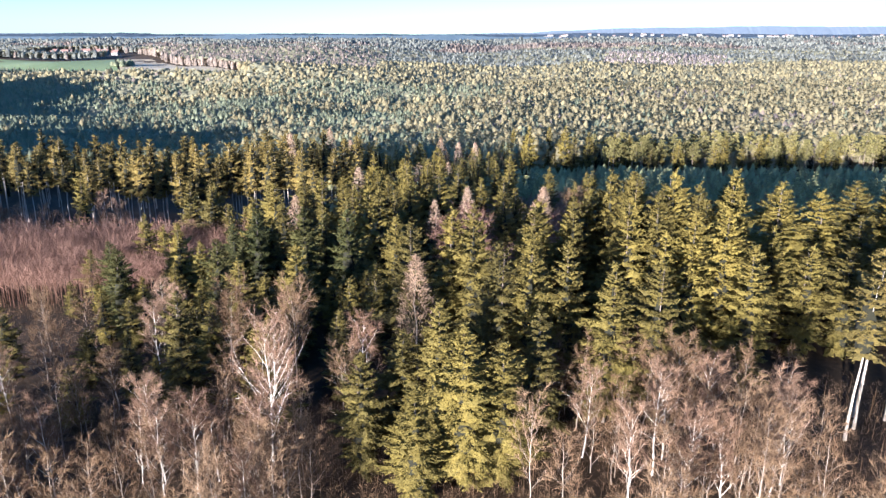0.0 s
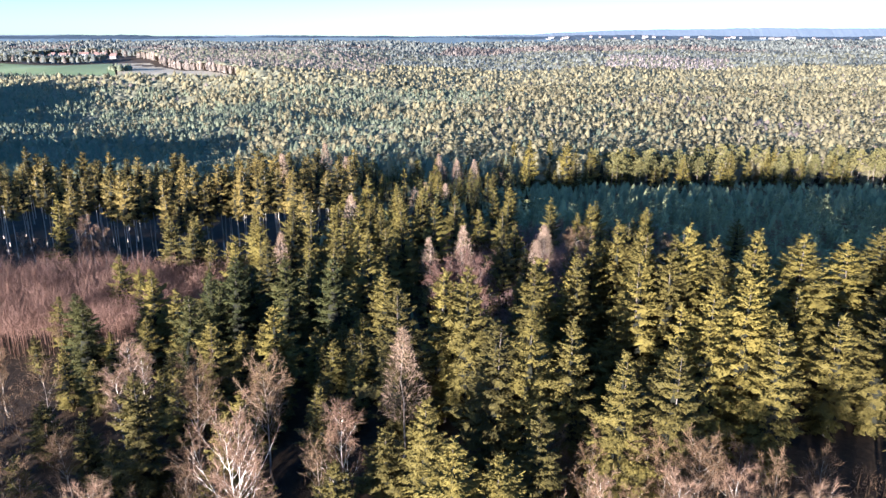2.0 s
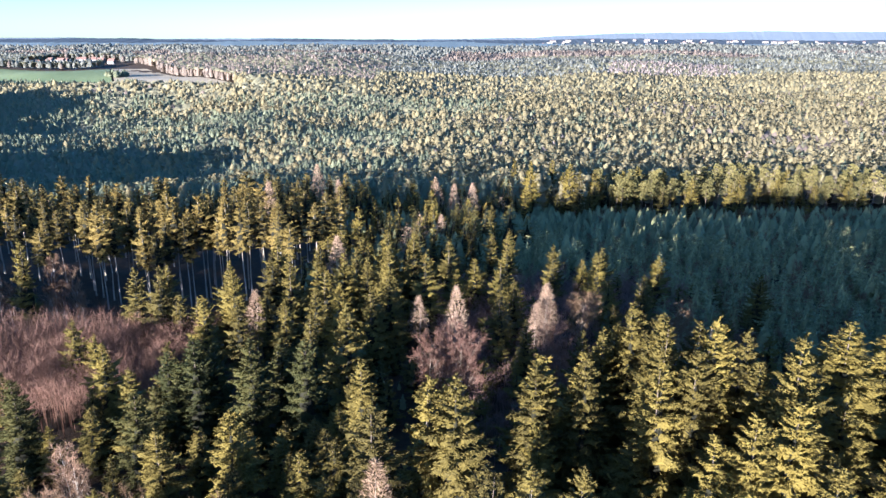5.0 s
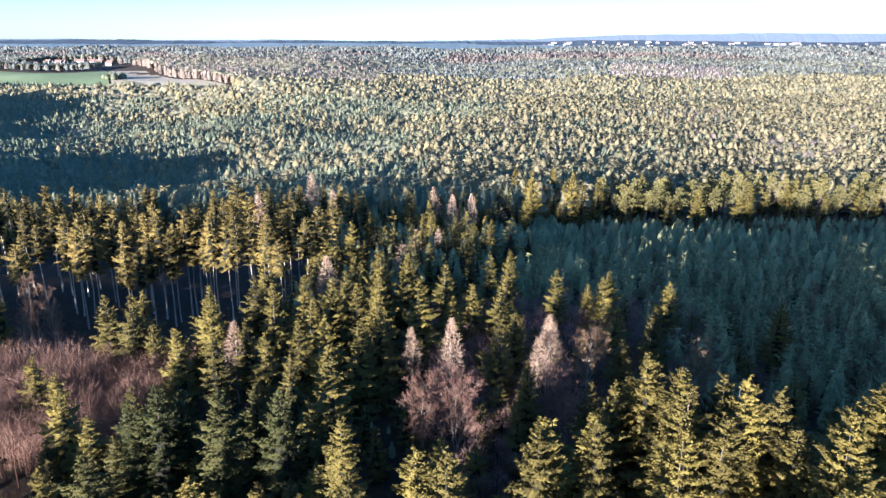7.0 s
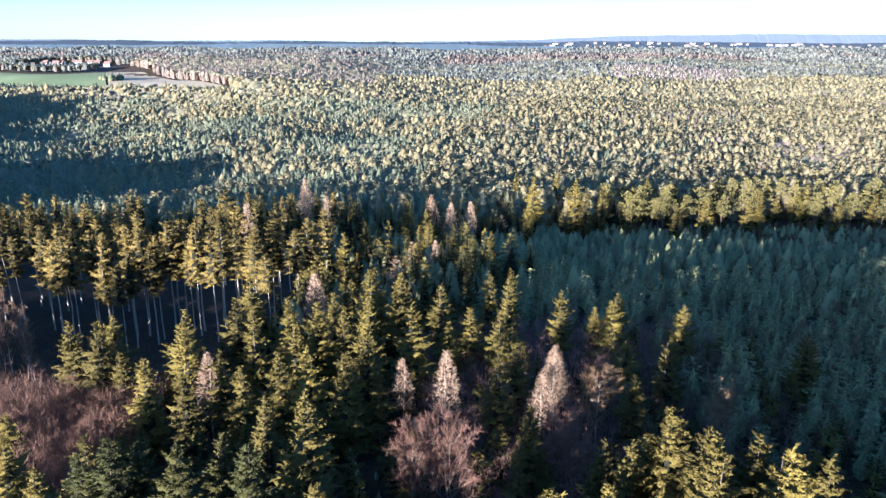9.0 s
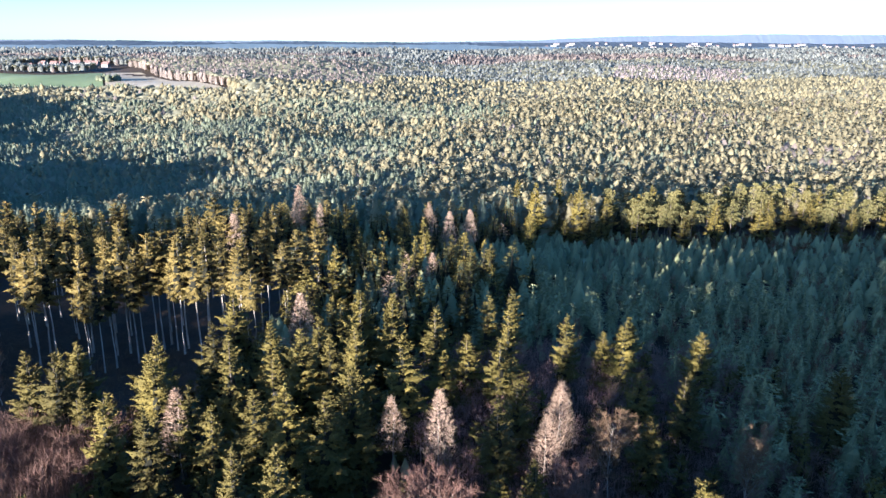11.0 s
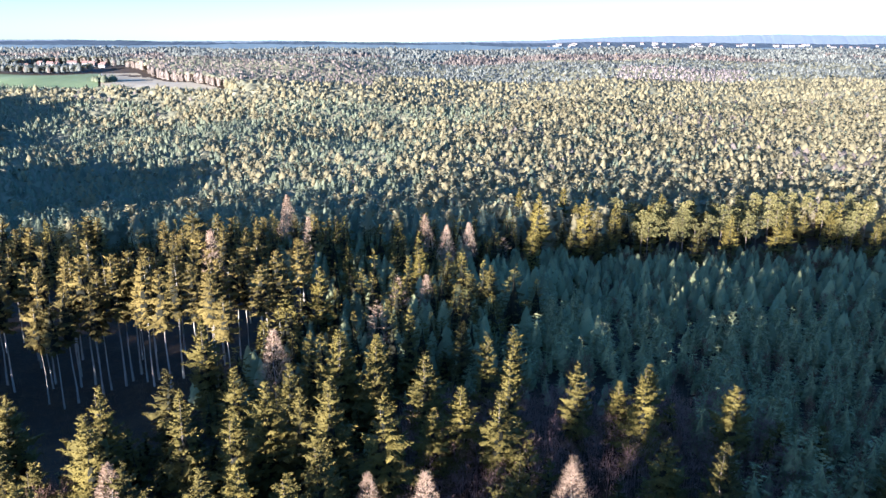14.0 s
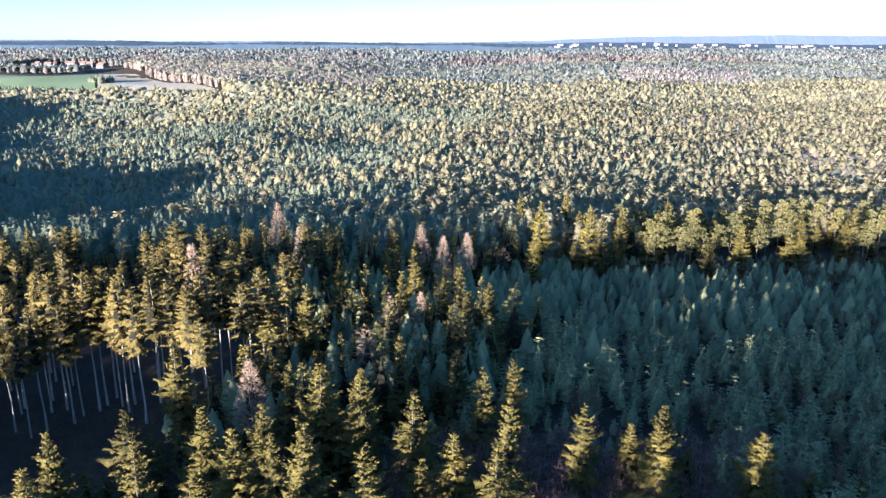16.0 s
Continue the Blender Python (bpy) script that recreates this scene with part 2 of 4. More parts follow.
# ---- tree shapes: arrays of triangles ----
def tube(path, radii, sides):
    """Triangles of a tapered tube along a path."""
    path, radii = np.asarray(path, float), np.asarray(radii, float)
    ahead = np.gradient(path, axis=0)
    ahead /= np.linalg.norm(ahead, axis=1, keepdims=True) + 1e-9
    ref = np.where(np.abs(ahead[:, 2:3]) > 0.9, np.array([[1.0, 0, 0]]), np.array([[0, 0, 1.0]]))
    u = np.cross(ahead, ref)
    u /= np.linalg.norm(u, axis=1, keepdims=True) + 1e-9
    v = np.cross(ahead, u)
    a = np.arange(sides) * 2 * np.pi / sides
    ring = path[:, None] + radii[:, None, None] * (np.cos(a)[None, :, None] * u[:, None] + np.sin(a)[None, :, None] * v[:, None])
    p, q = ring[:-1], ring[1:]
    p2, q2 = np.roll(p, -1, 1), np.roll(q, -1, 1)
    return np.concatenate([np.stack([p, p2, q2], 2).reshape(-1, 3, 3), np.stack([p, q2, q], 2).reshape(-1, 3, 3)])


def kites(base, way, side, length, width):
    """Leaf-like sprays: two triangles each, widest a third of the way out."""
    mid, tip = base + way * length * 0.4, base + way * length
    s = side * width * 0.5
    return np.concatenate([np.stack([base, mid - s, tip], 1), np.stack([base, tip, mid + s], 1)])


def sprigs(base, way, side, length, width):
    """Pointed sprays, one triangle each."""
    s = side * width * 0.5
    return np.stack([base - s, base + s, base + way * length], 1)


def unit(v):
    return v / (np.linalg.norm(v, axis=-1, keepdims=True) + 1e-9)


def profile(t, k, skirt=0.35):
    """How far the boughs reach at t of the crown's depth below the tip, as a share of the widest."""
    return (1 - math.exp(-k * t)) / (1 - math.exp(-k)) * (1 - skirt * max(0.0, t - 0.8) / 0.2)


def conifer(r, h, radius, bare, spacing, sprays, size, droop=0.5, rise=0.25, full=2.0, thin=0.45, gaps=0.08, ragged=0.3, core=0.46, boughs=7.0, fan=0.0, flat=1.0, blade=0.0):
    """The needle sprays of a conifer of height h whose crown starts at bare * h, round a dense inner core."""
    parts = []
    z = bare * h
    lean = r.uniform(0, 6.28)
    up = np.array([0, 0, 1.0])
    while z < h - 0.25:
        t = (h - z) / (h * (1 - bare))
        reach = radius * profile(t, full) * (1 + 0.1 * math.cos(lean + z * 0.3))
        n = max(4, int(round(boughs * (0.55 + 0.45 * min(1, reach / 3)))))
        turn, level = r.uniform(0, 6.28), z
        for k in range(n):
            if r.random() < gaps:
                continue
            a = turn + k * 2 * np.pi / n + r.normal(0, 0.2)
            z = level + r.normal(0, 0.4 * spacing)
            long = reach * max(0.4, 1 + r.normal(0, ragged)) + 0.15
            out = np.array([math.cos(a), math.sin(a), 0])
            over = np.array([-out[1], out[0], 0])
            lift = rise * (1.25 - t) * 1.6
            if blade:
                q = np.array([0.1, 0.38, 0.7, 1.0]) + r.normal(0, 0.03, 4)
                ridge = up * z + out * (q * long * 0.92)[:, None] + up * (long * (lift * q - droop * (0.35 + 0.55 * t) * q ** 2 + 0.3 * droop * q ** 4) + 0.05)[:, None] + over * r.normal(0, 0.04 * long, 4)[:, None]
                half = blade * (0.12 + 0.24 * long) * np.array([0.5, 1.0, 0.85, 0.12])
                for hand in (-1, 1):
                    edge = ridge + over * (hand * half * r.uniform(0.7, 1.3, 4))[:, None] - up * (half * r.uniform(0.35, 0.9, 4))[:, None] - out * (0.25 * half * r.uniform(-0.6, 1.2, 4))[:, None]
                    notch = (edge[:-1] + edge[1:]) / 2 - over * (hand * half[:-1] * r.uniform(0.15, 0.6, 3))[:, None] + up * (0.2 * half[:-1])[:, None]
                    parts.append(np.concatenate([np.stack([ridge[:-1], edge[:-1], notch], 1), np.stack([ridge[:-1], notch, ridge[1:]], 1), np.stack([ridge[1:], notch, edge[1:]], 1)]))
            m = max(5, int(round(sprays * (0.25 + long / 2.8))))
            s = 0.15 + 0.85 * ((np.arange(m) + r.random(m)) / m) ** 0.72
            dz = long * (lift * s - droop * (0.35 + 0.55 * t) * s ** 2 + 0.3 * droop * s ** 4)
            axis = up * (z + r.normal(0, 0.12)) + out * (s * long * 0.88)[:, None] + up * dz[:, None]
            phi = r.uniform(-0.5, np.pi + 0.5, m)
            ray = over * np.cos(phi)[:, None] + up * np.sin(phi)[:, None]
            plump = (0.16 + 0.17 * long) * np.sin(np.pi * np.clip(0.12 + 0.8 * s, 0, 0.96)) * np.sqrt(r.random(m)) * flat
            base = axis + ray * plump[:, None] * np.array([1, 1, 0.55])
            way = unit(out * 0.9 + over * (np.cos(phi) * r.uniform(0.2, 1.1, m))[:, None] + up * (0.5 * lift - 0.3 * droop - 0.5 * droop * t * s + r.normal(0, 0.25, m))[:, None])
            side = unit(np.cross(way, ray + 0.35 * r.normal(0, 1, (m, 3))))
            length = size * (0.85 + 0.1 * long * (1 - 0.4 * s)) * r.uniform(0.65, 1.25, m)
            flip = (r.random(m) < fan)[:, None]
            parts.append(sprigs(np.where(flip, base + way * length[:, None], base), np.where(flip, -way, way), side, length[:, None], (thin * length ** 0.7)[:, None]))
        z = level + spacing * (0.5 + 0.6 * min(1, reach / 3)) * r.uniform(0.85, 1.15)
    top = np.repeat(np.array([[0, 0, h - 1.2]]), 5, 0)
    ways = unit(np.array([[0.04, 0, 1], [0.35, 0.1, 0.8], [-0.2, 0.3, 0.8], [-0.1, -0.35, 0.8], [0.2, -0.2, 0.9]]))
    parts.append(kites(top, ways, unit(np.cross(ways, np.array([1.0, 0.3, 0]))), np.array([[1.2], [0.9], [0.8], [0.9], [0.8]]), np.full((5, 1), 0.3)))
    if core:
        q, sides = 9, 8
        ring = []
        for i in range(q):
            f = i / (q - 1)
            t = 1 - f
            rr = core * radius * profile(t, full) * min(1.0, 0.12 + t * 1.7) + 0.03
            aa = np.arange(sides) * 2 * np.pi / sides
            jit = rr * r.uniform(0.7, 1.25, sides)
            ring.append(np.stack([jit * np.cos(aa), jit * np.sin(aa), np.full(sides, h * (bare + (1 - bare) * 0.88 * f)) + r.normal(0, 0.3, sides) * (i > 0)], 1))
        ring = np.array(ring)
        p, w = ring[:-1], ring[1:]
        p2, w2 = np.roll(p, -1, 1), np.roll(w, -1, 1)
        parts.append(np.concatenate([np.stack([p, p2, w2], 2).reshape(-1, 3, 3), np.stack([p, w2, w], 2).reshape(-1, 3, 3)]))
    return np.concatenate(parts)


def trunk_of(r, h, girth, sides=7, bend=0.15):
    k = np.linspace(0, 1, 7)
    off = np.cumsum(r.normal(0, bend, (7, 2)), 0)
    off -= off[0]
    path = np.stack([off[:, 0], off[:, 1], k * h - 0.3], 1)
    return tube(path, girth * (1 - 0.93 * k) + girth * 0.35 * (k == 0), sides)


def bare_tree(r, h, spread, fork=0.3, limbs=11, girth=0.2, upward=0.75, twig=1.0, twigs=9, stems=1, subs=5):
    """Wood and fine twigs of a leafless broadleaf tree."""
    wood, fine = [], []
    for st in range(stems):
        lean = r.normal(0, 0.035 + 0.06 * (stems > 1), 2) * h
        k = np.linspace(0, 1, 8)
        bend = np.cumsum(r.normal(0, 0.008 * h, (8, 2)), 0)
        stem = np.stack([lean[0] * k + bend[:, 0], lean[1] * k + bend[:, 1], k * h * (1 if st == 0 else r.uniform(0.75, 0.95)) - 0.3], 1)
        wood.append(tube(stem, girth * (1 - 0.9 * k), 6))
        for i in range(limbs):
            f = fork + (0.97 - fork) * (i + r.random()) / limbs
            start = np.array([np.interp(f, k, stem[:, c]) for c in range(3)])
            a = i * 2.4 + r.normal(0, 0.4)
            long = spread * (0.55 + 0.6 * (1 - f)) * r.uniform(0.75, 1.25)
            rise = upward * r.uniform(0.75, 1.25)
            way = unit(np.array([math.cos(a), math.sin(a), rise]))
            q = np.linspace(0, 1, 5)
            limb = start + way * (q * long)[:, None] + np.cumsum(r.normal(0, 0.05 * long, (5, 3)), 0) * q[:, None] + np.array([0, 0, 0.22]) * long * (q ** 2)[:, None]
            g = girth * (1 - 0.8 * f) * 0.5
            wood.append(tube(limb, g * (1 - 0.85 * q), 3))
            for j in range(subs):
                b = 0.25 + 0.75 * (j + r.random()) / subs
                s0 = np.array([np.interp(b, q, limb[:, c]) for c in range(3)])
                w2 = unit(way + r.normal(0, 0.55, 3) + np.array([0, 0, 0.35]))
                l2 = long * r.uniform(0.3, 0.55)
                sub = s0 + w2 * (np.linspace(0, 1, 2) * l2)[:, None]
                wood.append(tube(sub, g * 0.4 * np.array([1, 0.2]), 3))
                c = r.random((twigs, 1))
                t0 = s0 + w2 * l2 * (0.2 + 0.8 * c)
                tw = unit(w2 + r.normal(0, 0.6, (twigs, 3)) + np.array([0, 0, 0.2]))
                side = unit(np.cross(tw, r.normal(0, 1, (twigs, 3))))
                ln = twig * r.uniform(0.6, 1.4, (twigs, 1))
                fine.append(np.stack([t0 - side * 0.028 * twig, t0 + side * 0.028 * twig, t0 + tw * ln], 1))
                t1 = t0 + tw * ln * 0.4
                tw2 = unit(tw + r.normal(0, 0.7, (twigs, 3)))
                fine.append(np.stack([t1 - side * 0.024 * twig, t1 + side * 0.024 * twig, t1 + tw2 * ln * 0.7], 1))
    return np.concatenate(wood), np.concatenate(fine)


# ---- trees as things: an empty at the base, a trunk and a crown ----
def part(name, mesh, parent):
    ob = new(name, mesh)
    ob.parent = parent
    return ob


def shape_set(make, count, seed):
    """Several shapes of one kind: pairs of trunk mesh and crown mesh."""
    return [make(np.random.default_rng(seed + 17 * i)) for i in range(count)]


CORE = 128      # triangles of a conifer's inner core, last in its array


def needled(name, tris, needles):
    """A conifer's crown: needles outside, a near-black core that stands in for inner shade."""
    return tri_mesh(name, tris, needles, np.arange(len(tris)) >= len(tris) - CORE, CORE_SHADE, 0.55)


def spruce_shape(detail, h=22.0, radius=4.6, bare=0.08, needles=None, bark=None, droop=0.55, full=1.9, rise=0.3, **kw):
    spacing, sprays, size, thin = ((0.72, 40.0, 0.36, 0.36), (0.8, 14.0, 0.42, 0.38), (0.95, 9.0, 0.5, 0.42))[detail]
    boughs = (7.0, 6.6, 6.2)[detail]

    def make(r):
        tris = conifer(r, h, radius * r.uniform(0.88, 1.12), bare, spacing, sprays, size, droop, rise=rise, full=full, blade=(0.8, 0.95, 1.0)[detail], thin=thin, boughs=boughs, fan=(0.0, 0.1, 0.2)[detail], **{"core": (0.34, 0.42, 0.44)[detail], **kw})
        return (tri_mesh("trunk", trunk_of(r, h * 0.97, 0.0085 * h, 7 if detail == 0 else 5), bark or BARK_SPRUCE), needled("crown", tris, needles or NEEDLES), h)
    return make


def bare_shape(bark, twig_mat, h, spread, **kw):
    def make(r):
        w, f = bare_tree(r, h, spread, **kw)
        return (tri_mesh("trunk", w, bark), tri_mesh("crown", f, twig_mat), h)
    return make


tree_count = collections.Counter()


def plant(name, shape, x, y, top, label, category, group, widen=1.0, turn=None):
    """A tree whose top stands at the given height over sea level; its foot is on the ground."""
    trunk, crown, h = shape
    foot = float(ground_z(x, y))
    tall = top - foot
    e = new(name)
    e.empty_display_size = 0.5
    s = tall / h
    e.location = (x, y, foot)
    e.rotation_euler = (0, 0, rng.uniform(0, 6.28) if turn is None else turn)
    e.scale = (s ** 0.6 * widen, s ** 0.6 * widen, s)
    part("trunk", trunk, e)
    part("crown", crown, e)
    tree_count[name] += 1
    return tagged(e, label, category, group)


# ---- where the trees stand: x, y and the height of the top ----
MIDDLE_RIGHT = [
    (-14.3, 158, 19.4), (20.3, 164.1, 13.9), (16.5, 181.7, 13.4), (42, 182.8, 10.4), (-12, 184.1, 13.9), (-8.6, 189.9, 15.5),
    (51.1, 190.9, 14.3), (20.7, 191.6, 12.3), (-9.2, 195.4, 12.4), (80.7, 195.7, 13.1), (53.8, 198.6, 10), (44.9, 199, 10.6),
    (-0.4, 201.9, 16.8),
]
EDGE_RIGHT = [
    (49.1, 116.4, 30.3), (50.4, 119.6, 29.8), (33.9, 122.9, 24.8), (48, 124.7, 23.7), (39.4, 125.1, 24.9), (17.2, 127, 21.8),
    (24.6, 128.2, 23), (43.2, 129.2, 28.4), (18.1, 129.5, 22.4), (36.1, 130.8, 27.6), (48.9, 131.6, 25.4), (24.9, 131.9, 21.5),
    (36.9, 133.3, 27.1),
]
INNER_LEFT = [
    (-44.8, 135, 13.7), (-68.1, 141.5, 9.6), (-71.8, 146.6, 9.8), (-29.6, 147.3, 17.1), (-20.5, 148.1, 16.7), (-44, 149.9, 9.6),
    (-40.6, 150.4, 16.4), (-48.8, 151.5, 5.9), (-46.8, 153.2, 11.5), (-62.3, 154.5, 3.4), (-38.7, 154.8, 13.1), (-26.5, 156.2, 13.2),
]
INNER_RIGHT = [
    (37.4, 136.9, 25.9), (-9.2, 137.3, 17.6), (44.7, 139.2, 23.8), (29.3, 139.2, 22.3), (34.4, 140.8, 25.9),
    (32.5, 143, 21.7), (35.6, 143.1, 25.3), (27, 143.4, 20.2),
]
ROUND_CROWNS = [
    (32.1, 86.3, 12.9), (-51.2, 101.6, 3.8), (-23.4, 105.5, 13.2), (-35, 106.4, 12.1), (-78, 129.9, 3.9), (52.2, 169.2, 13.8),
    (33.3, 173.3, 14.1),
]
BIRCHES = [
    (35.1, 80.4, 10.9), (18.8, 83.5, 9.6), (-37.6, 84, 7.9), (45.7, 86.3, 7.5), (-23.8, 87.1, 13.3), (-11.6, 96.3, 12.6),
]
MIDDLE_LEFT = [
    (-48.6, 158.4, 11.4), (-61.9, 159.8, 10.4), (-84.6, 162.6, 2.8), (-22.9, 166.9, 14), (-71.1, 174.4, 5.9), (-76.9, 177.3, 8.1),
    (-41.7, 180.8, 12.1), (-32.1, 184.5, 10.6), (-50.9, 185.7, 10.9), (-19.7, 186.2, 13.8), (-25.7, 188.3, 11.7), (-37.4, 189.6, 11.4),
    (-61.2, 197.7, 6.4), (-56.9, 198.7, 5.5), (-66.4, 199.8, 13.1), (-48.4, 200.9, 11.7), (-73.8, 202.7, 12.2), (-67.4, 203.3, 12.1),
]
BACK_LEFT = [
    (-50.8, 204.4, 11.1), (-26, 205.2, 10.9), (-36, 208.5, 13.4), (-16.2, 212.1, 12.1), (-22.3, 212.3, 13.4), (-70.4, 214.8, 8.9),
    (-54, 216.2, 9.8), (-44.1, 223.1, 10.1), (-20.4, 223.3, 11.5), (-32.1, 225.9, 9.6), (-124.6, 239.1, 8.7), (-21.1, 246.8, 8.1),
    (-53, 266.6, 2.9),
]
LARCHES = [
    (-4.3, 109.4, 18.3), (24.8, 181.7, 11.2), (6.9, 184.5, 14.4), (27.6, 187.1, 13.9), (28.6, 191, 12.7), (-40.5, 191.1, 10.5),
    (-1.9, 191.3, 9.3), (-29.2, 246.2, 9.2), (3.3, 315.8, -0.3), (-70.2, 328, 11.1), (9.7, 380.5, 0.1), (19.3, 391.9, -1.5),
    (0.2, 397.7, 0.5), (-51.4, 400.1, -1.4), (-68.1, 432.7, 1.9),
]
FRONT_ROW = [
    (2.6, 78.6, 18.5), (12.7, 86.9, 17.5), (-0.4, 87.7, 18.1), (-5.4, 89.3, 13.4), (23.5, 92.4, 21.9), (30.3, 93.4, 22.1),
    (-26.6, 96.3, 11.5), (13, 99.8, 23.6), (18.7, 100.5, 22.8), (-40.1, 100.7, 14.6), (8.7, 101.8, 22.3), (47, 101.9, 21.8),
    (39.1, 106.2, 25.8), (35.2, 107.2, 22.7), (49.4, 107.2, 20.3), (45.6, 109.5, 25.7),
]
ASH_TREES = [
    (-130.8, 263.4, -4.6), (-123.6, 263.5, -8.4),
]
EDGE_LEFT = [
    (-5.1, 116, 22), (5.5, 119.6, 23.8), (2, 121.6, 22.8), (-38.1, 126.3, 11.8), (-27.5, 127.5, 14.5),
]
BACK_RIGHT = [
    (-9.9, 206.8, 16.3), (19, 208.7, 13.1), (-10.6, 210.5, 15.3), (7.4, 210.6, 9.4), (21.1, 214.7, 18.1), (61.9, 215, 11.8),
    (12.5, 215.4, 11), (45.7, 216.1, 12.4), (34.5, 221.3, 13), (5.7, 223.5, 13.8), (48.9, 223.9, 11.5), (43.4, 224, 8.1),
    (-4.4, 231, 14.3), (18, 232.8, 13.7), (-12.7, 234.3, 13.6), (-4.7, 234.3, 12.9), (-5.5, 237.5, 10.1), (-12.8, 238.1, 11.8),
    (24.2, 239.8, 12.5), (13.7, 254.6, 7.8), (0.8, 256.9, 10.3),
]
FAR_EDGE = [
    (16.1, 289.8, 8.7), (-29.4, 305.2, 4.8), (23.6, 309.3, 4.8), (-42.6, 312.9, 3.6), (10, 330.8, -0.8), (0, 345.9, -0.6),
    (-27.1, 353.2, -2.9), (-11.5, 389.6, -1.9), (47.1, 393, -3.6), (119.3, 393.4, -5.6), (73.9, 415.5, 5.2), (-42.4, 418.9, -5.4),
    (89.6, 423.9, 0.1), (54.8, 433.6, 3.1), (73.9, 477.4, -2.6), (50, 479.9, -3.3), (151.2, 494.1, -11.5), (179.7, 494.4, -14.6),
]
TALL_STAND = [
    (-122.7, 294, 4.7), (-80.1, 295.6, 9.6), (-93.9, 296.3, 6.1), (-90.4, 298.9, 10.3), (-100.8, 300.2, 9.4), (-80.7, 300.8, 10.6),
    (-89.8, 302.4, 8.7), (-98.6, 302.8, -6.8), (-68.9, 304.6, 6.6), (-80.3, 304.8, -7.4), (-108.5, 306.2, 7.6), (-89, 306.9, 9),
    (-150.3, 307.2, 2.6), (-56.6, 307.6, 7.4), (-54.4, 310, 3.7), (-66.3, 310.1, -1.1), (-70.7, 312.8, 8.8), (-58, 313.4, 1.2),
    (-73.6, 327.1, 10.3), (-55.7, 331.6, 5.9), (-61.9, 338.7, 5.6), (-86.9, 346.7, 5.9), (-64.8, 351.2, 5.3),
]
RED_CROWNS = [
    (7.6, 160.9, 14.8), (28.1, 165.4, 13.4), (1, 165.8, 12.4),
]

# ---- shapes of the trees ----
SPRUCE_FINE = shape_set(spruce_shape(0), 7, 101)
SPRUCE_MID = shape_set(spruce_shape(1, h=20.0, radius=3.9), 8, 211)
SPRUCE_SMALL = shape_set(spruce_shape(2, h=11.0, radius=2.5, bare=0.03), 6, 251)
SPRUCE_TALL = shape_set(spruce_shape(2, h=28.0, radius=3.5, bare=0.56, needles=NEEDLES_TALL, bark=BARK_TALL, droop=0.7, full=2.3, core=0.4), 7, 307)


def pine_crown(r, h=26.0, low=0.55, reach=2.9, clumps=15, sprays=46):
    """Rounded clumps of needles on the upper half of a pine."""
    out = []
    for k in range(clumps):
        f = (k + r.random()) / clumps
        a, d = k * 2.4 + r.normal(0, 0.3), reach * math.sin(math.pi * min(0.95, 0.3 + 0.62 * f)) * r.uniform(0.55, 1.1)
        centre = np.array([math.cos(a) * d, math.sin(a) * d, h * (low + (0.98 - low) * f)])
        size = r.uniform(1.2, 1.8) * (1 - 0.35 * f)
        way = unit(r.normal(0, 1, (sprays, 3)) * np.array([1, 1, 0.75]) + np.array([0, 0, 0.25]))
        base = centre + way * size * np.array([1, 1, 0.62]) * r.uniform(0.45, 0.9, (sprays, 1))
        side = unit(np.cross(way, r.normal(0, 1, (sprays, 3))))
        out.append(sprigs(base + way * 0.55, unit(-way + r.normal(0, 0.4, (sprays, 3))), side, np.full((sprays, 1), 0.8), np.full((sprays, 1), 0.55)))
    return np.concatenate(out)


PINE = shape_set(lambda r: (tri_mesh("trunk", trunk_of(r, 25, 0.2, 5, 0.3), BARK_SPRUCE), tri_mesh("crown", pine_crown(r), NEEDLES_PINE), 26.0), 6, 353)
FIR_FINE = shape_set(spruce_shape(0, h=19.0, radius=4.0, bare=0.04, needles=NEEDLES_FIR, droop=0.4), 3, 401)
def larch_crown(r, h, radius, low=0.34, count=1900):
    """A soft egg of fine bare twigs, densest at its surface."""
    f = r.random(count) ** 1.1
    a = r.uniform(0, 6.28, count)
    o = np.stack([np.cos(a), np.sin(a), 0 * a], 1)
    lobes = 1 + 0.16 * np.sin(3 * a + 9 * f) + 0.1 * np.sin(5 * a - 14 * f)
    reach = radius * (1 - f) ** 0.75 * np.minimum(1, 0.45 + 3.2 * f) * 1.2 * lobes * np.sqrt(r.uniform(0.2, 1, count))
    base = o * reach[:, None] + np.stack([0 * a, 0 * a, h * (low + (0.97 - low) * f)], 1)
    way = unit(o * 0.8 + np.array([0, 0, 0.55]) + r.normal(0, 0.35, (count, 3)))
    side = unit(np.cross(way, o + 0.5 * r.normal(0, 1, (count, 3))))
    return sprigs(base, way, side, r.uniform(0.45, 0.95, (count, 1)), np.full((count, 1), 0.1))


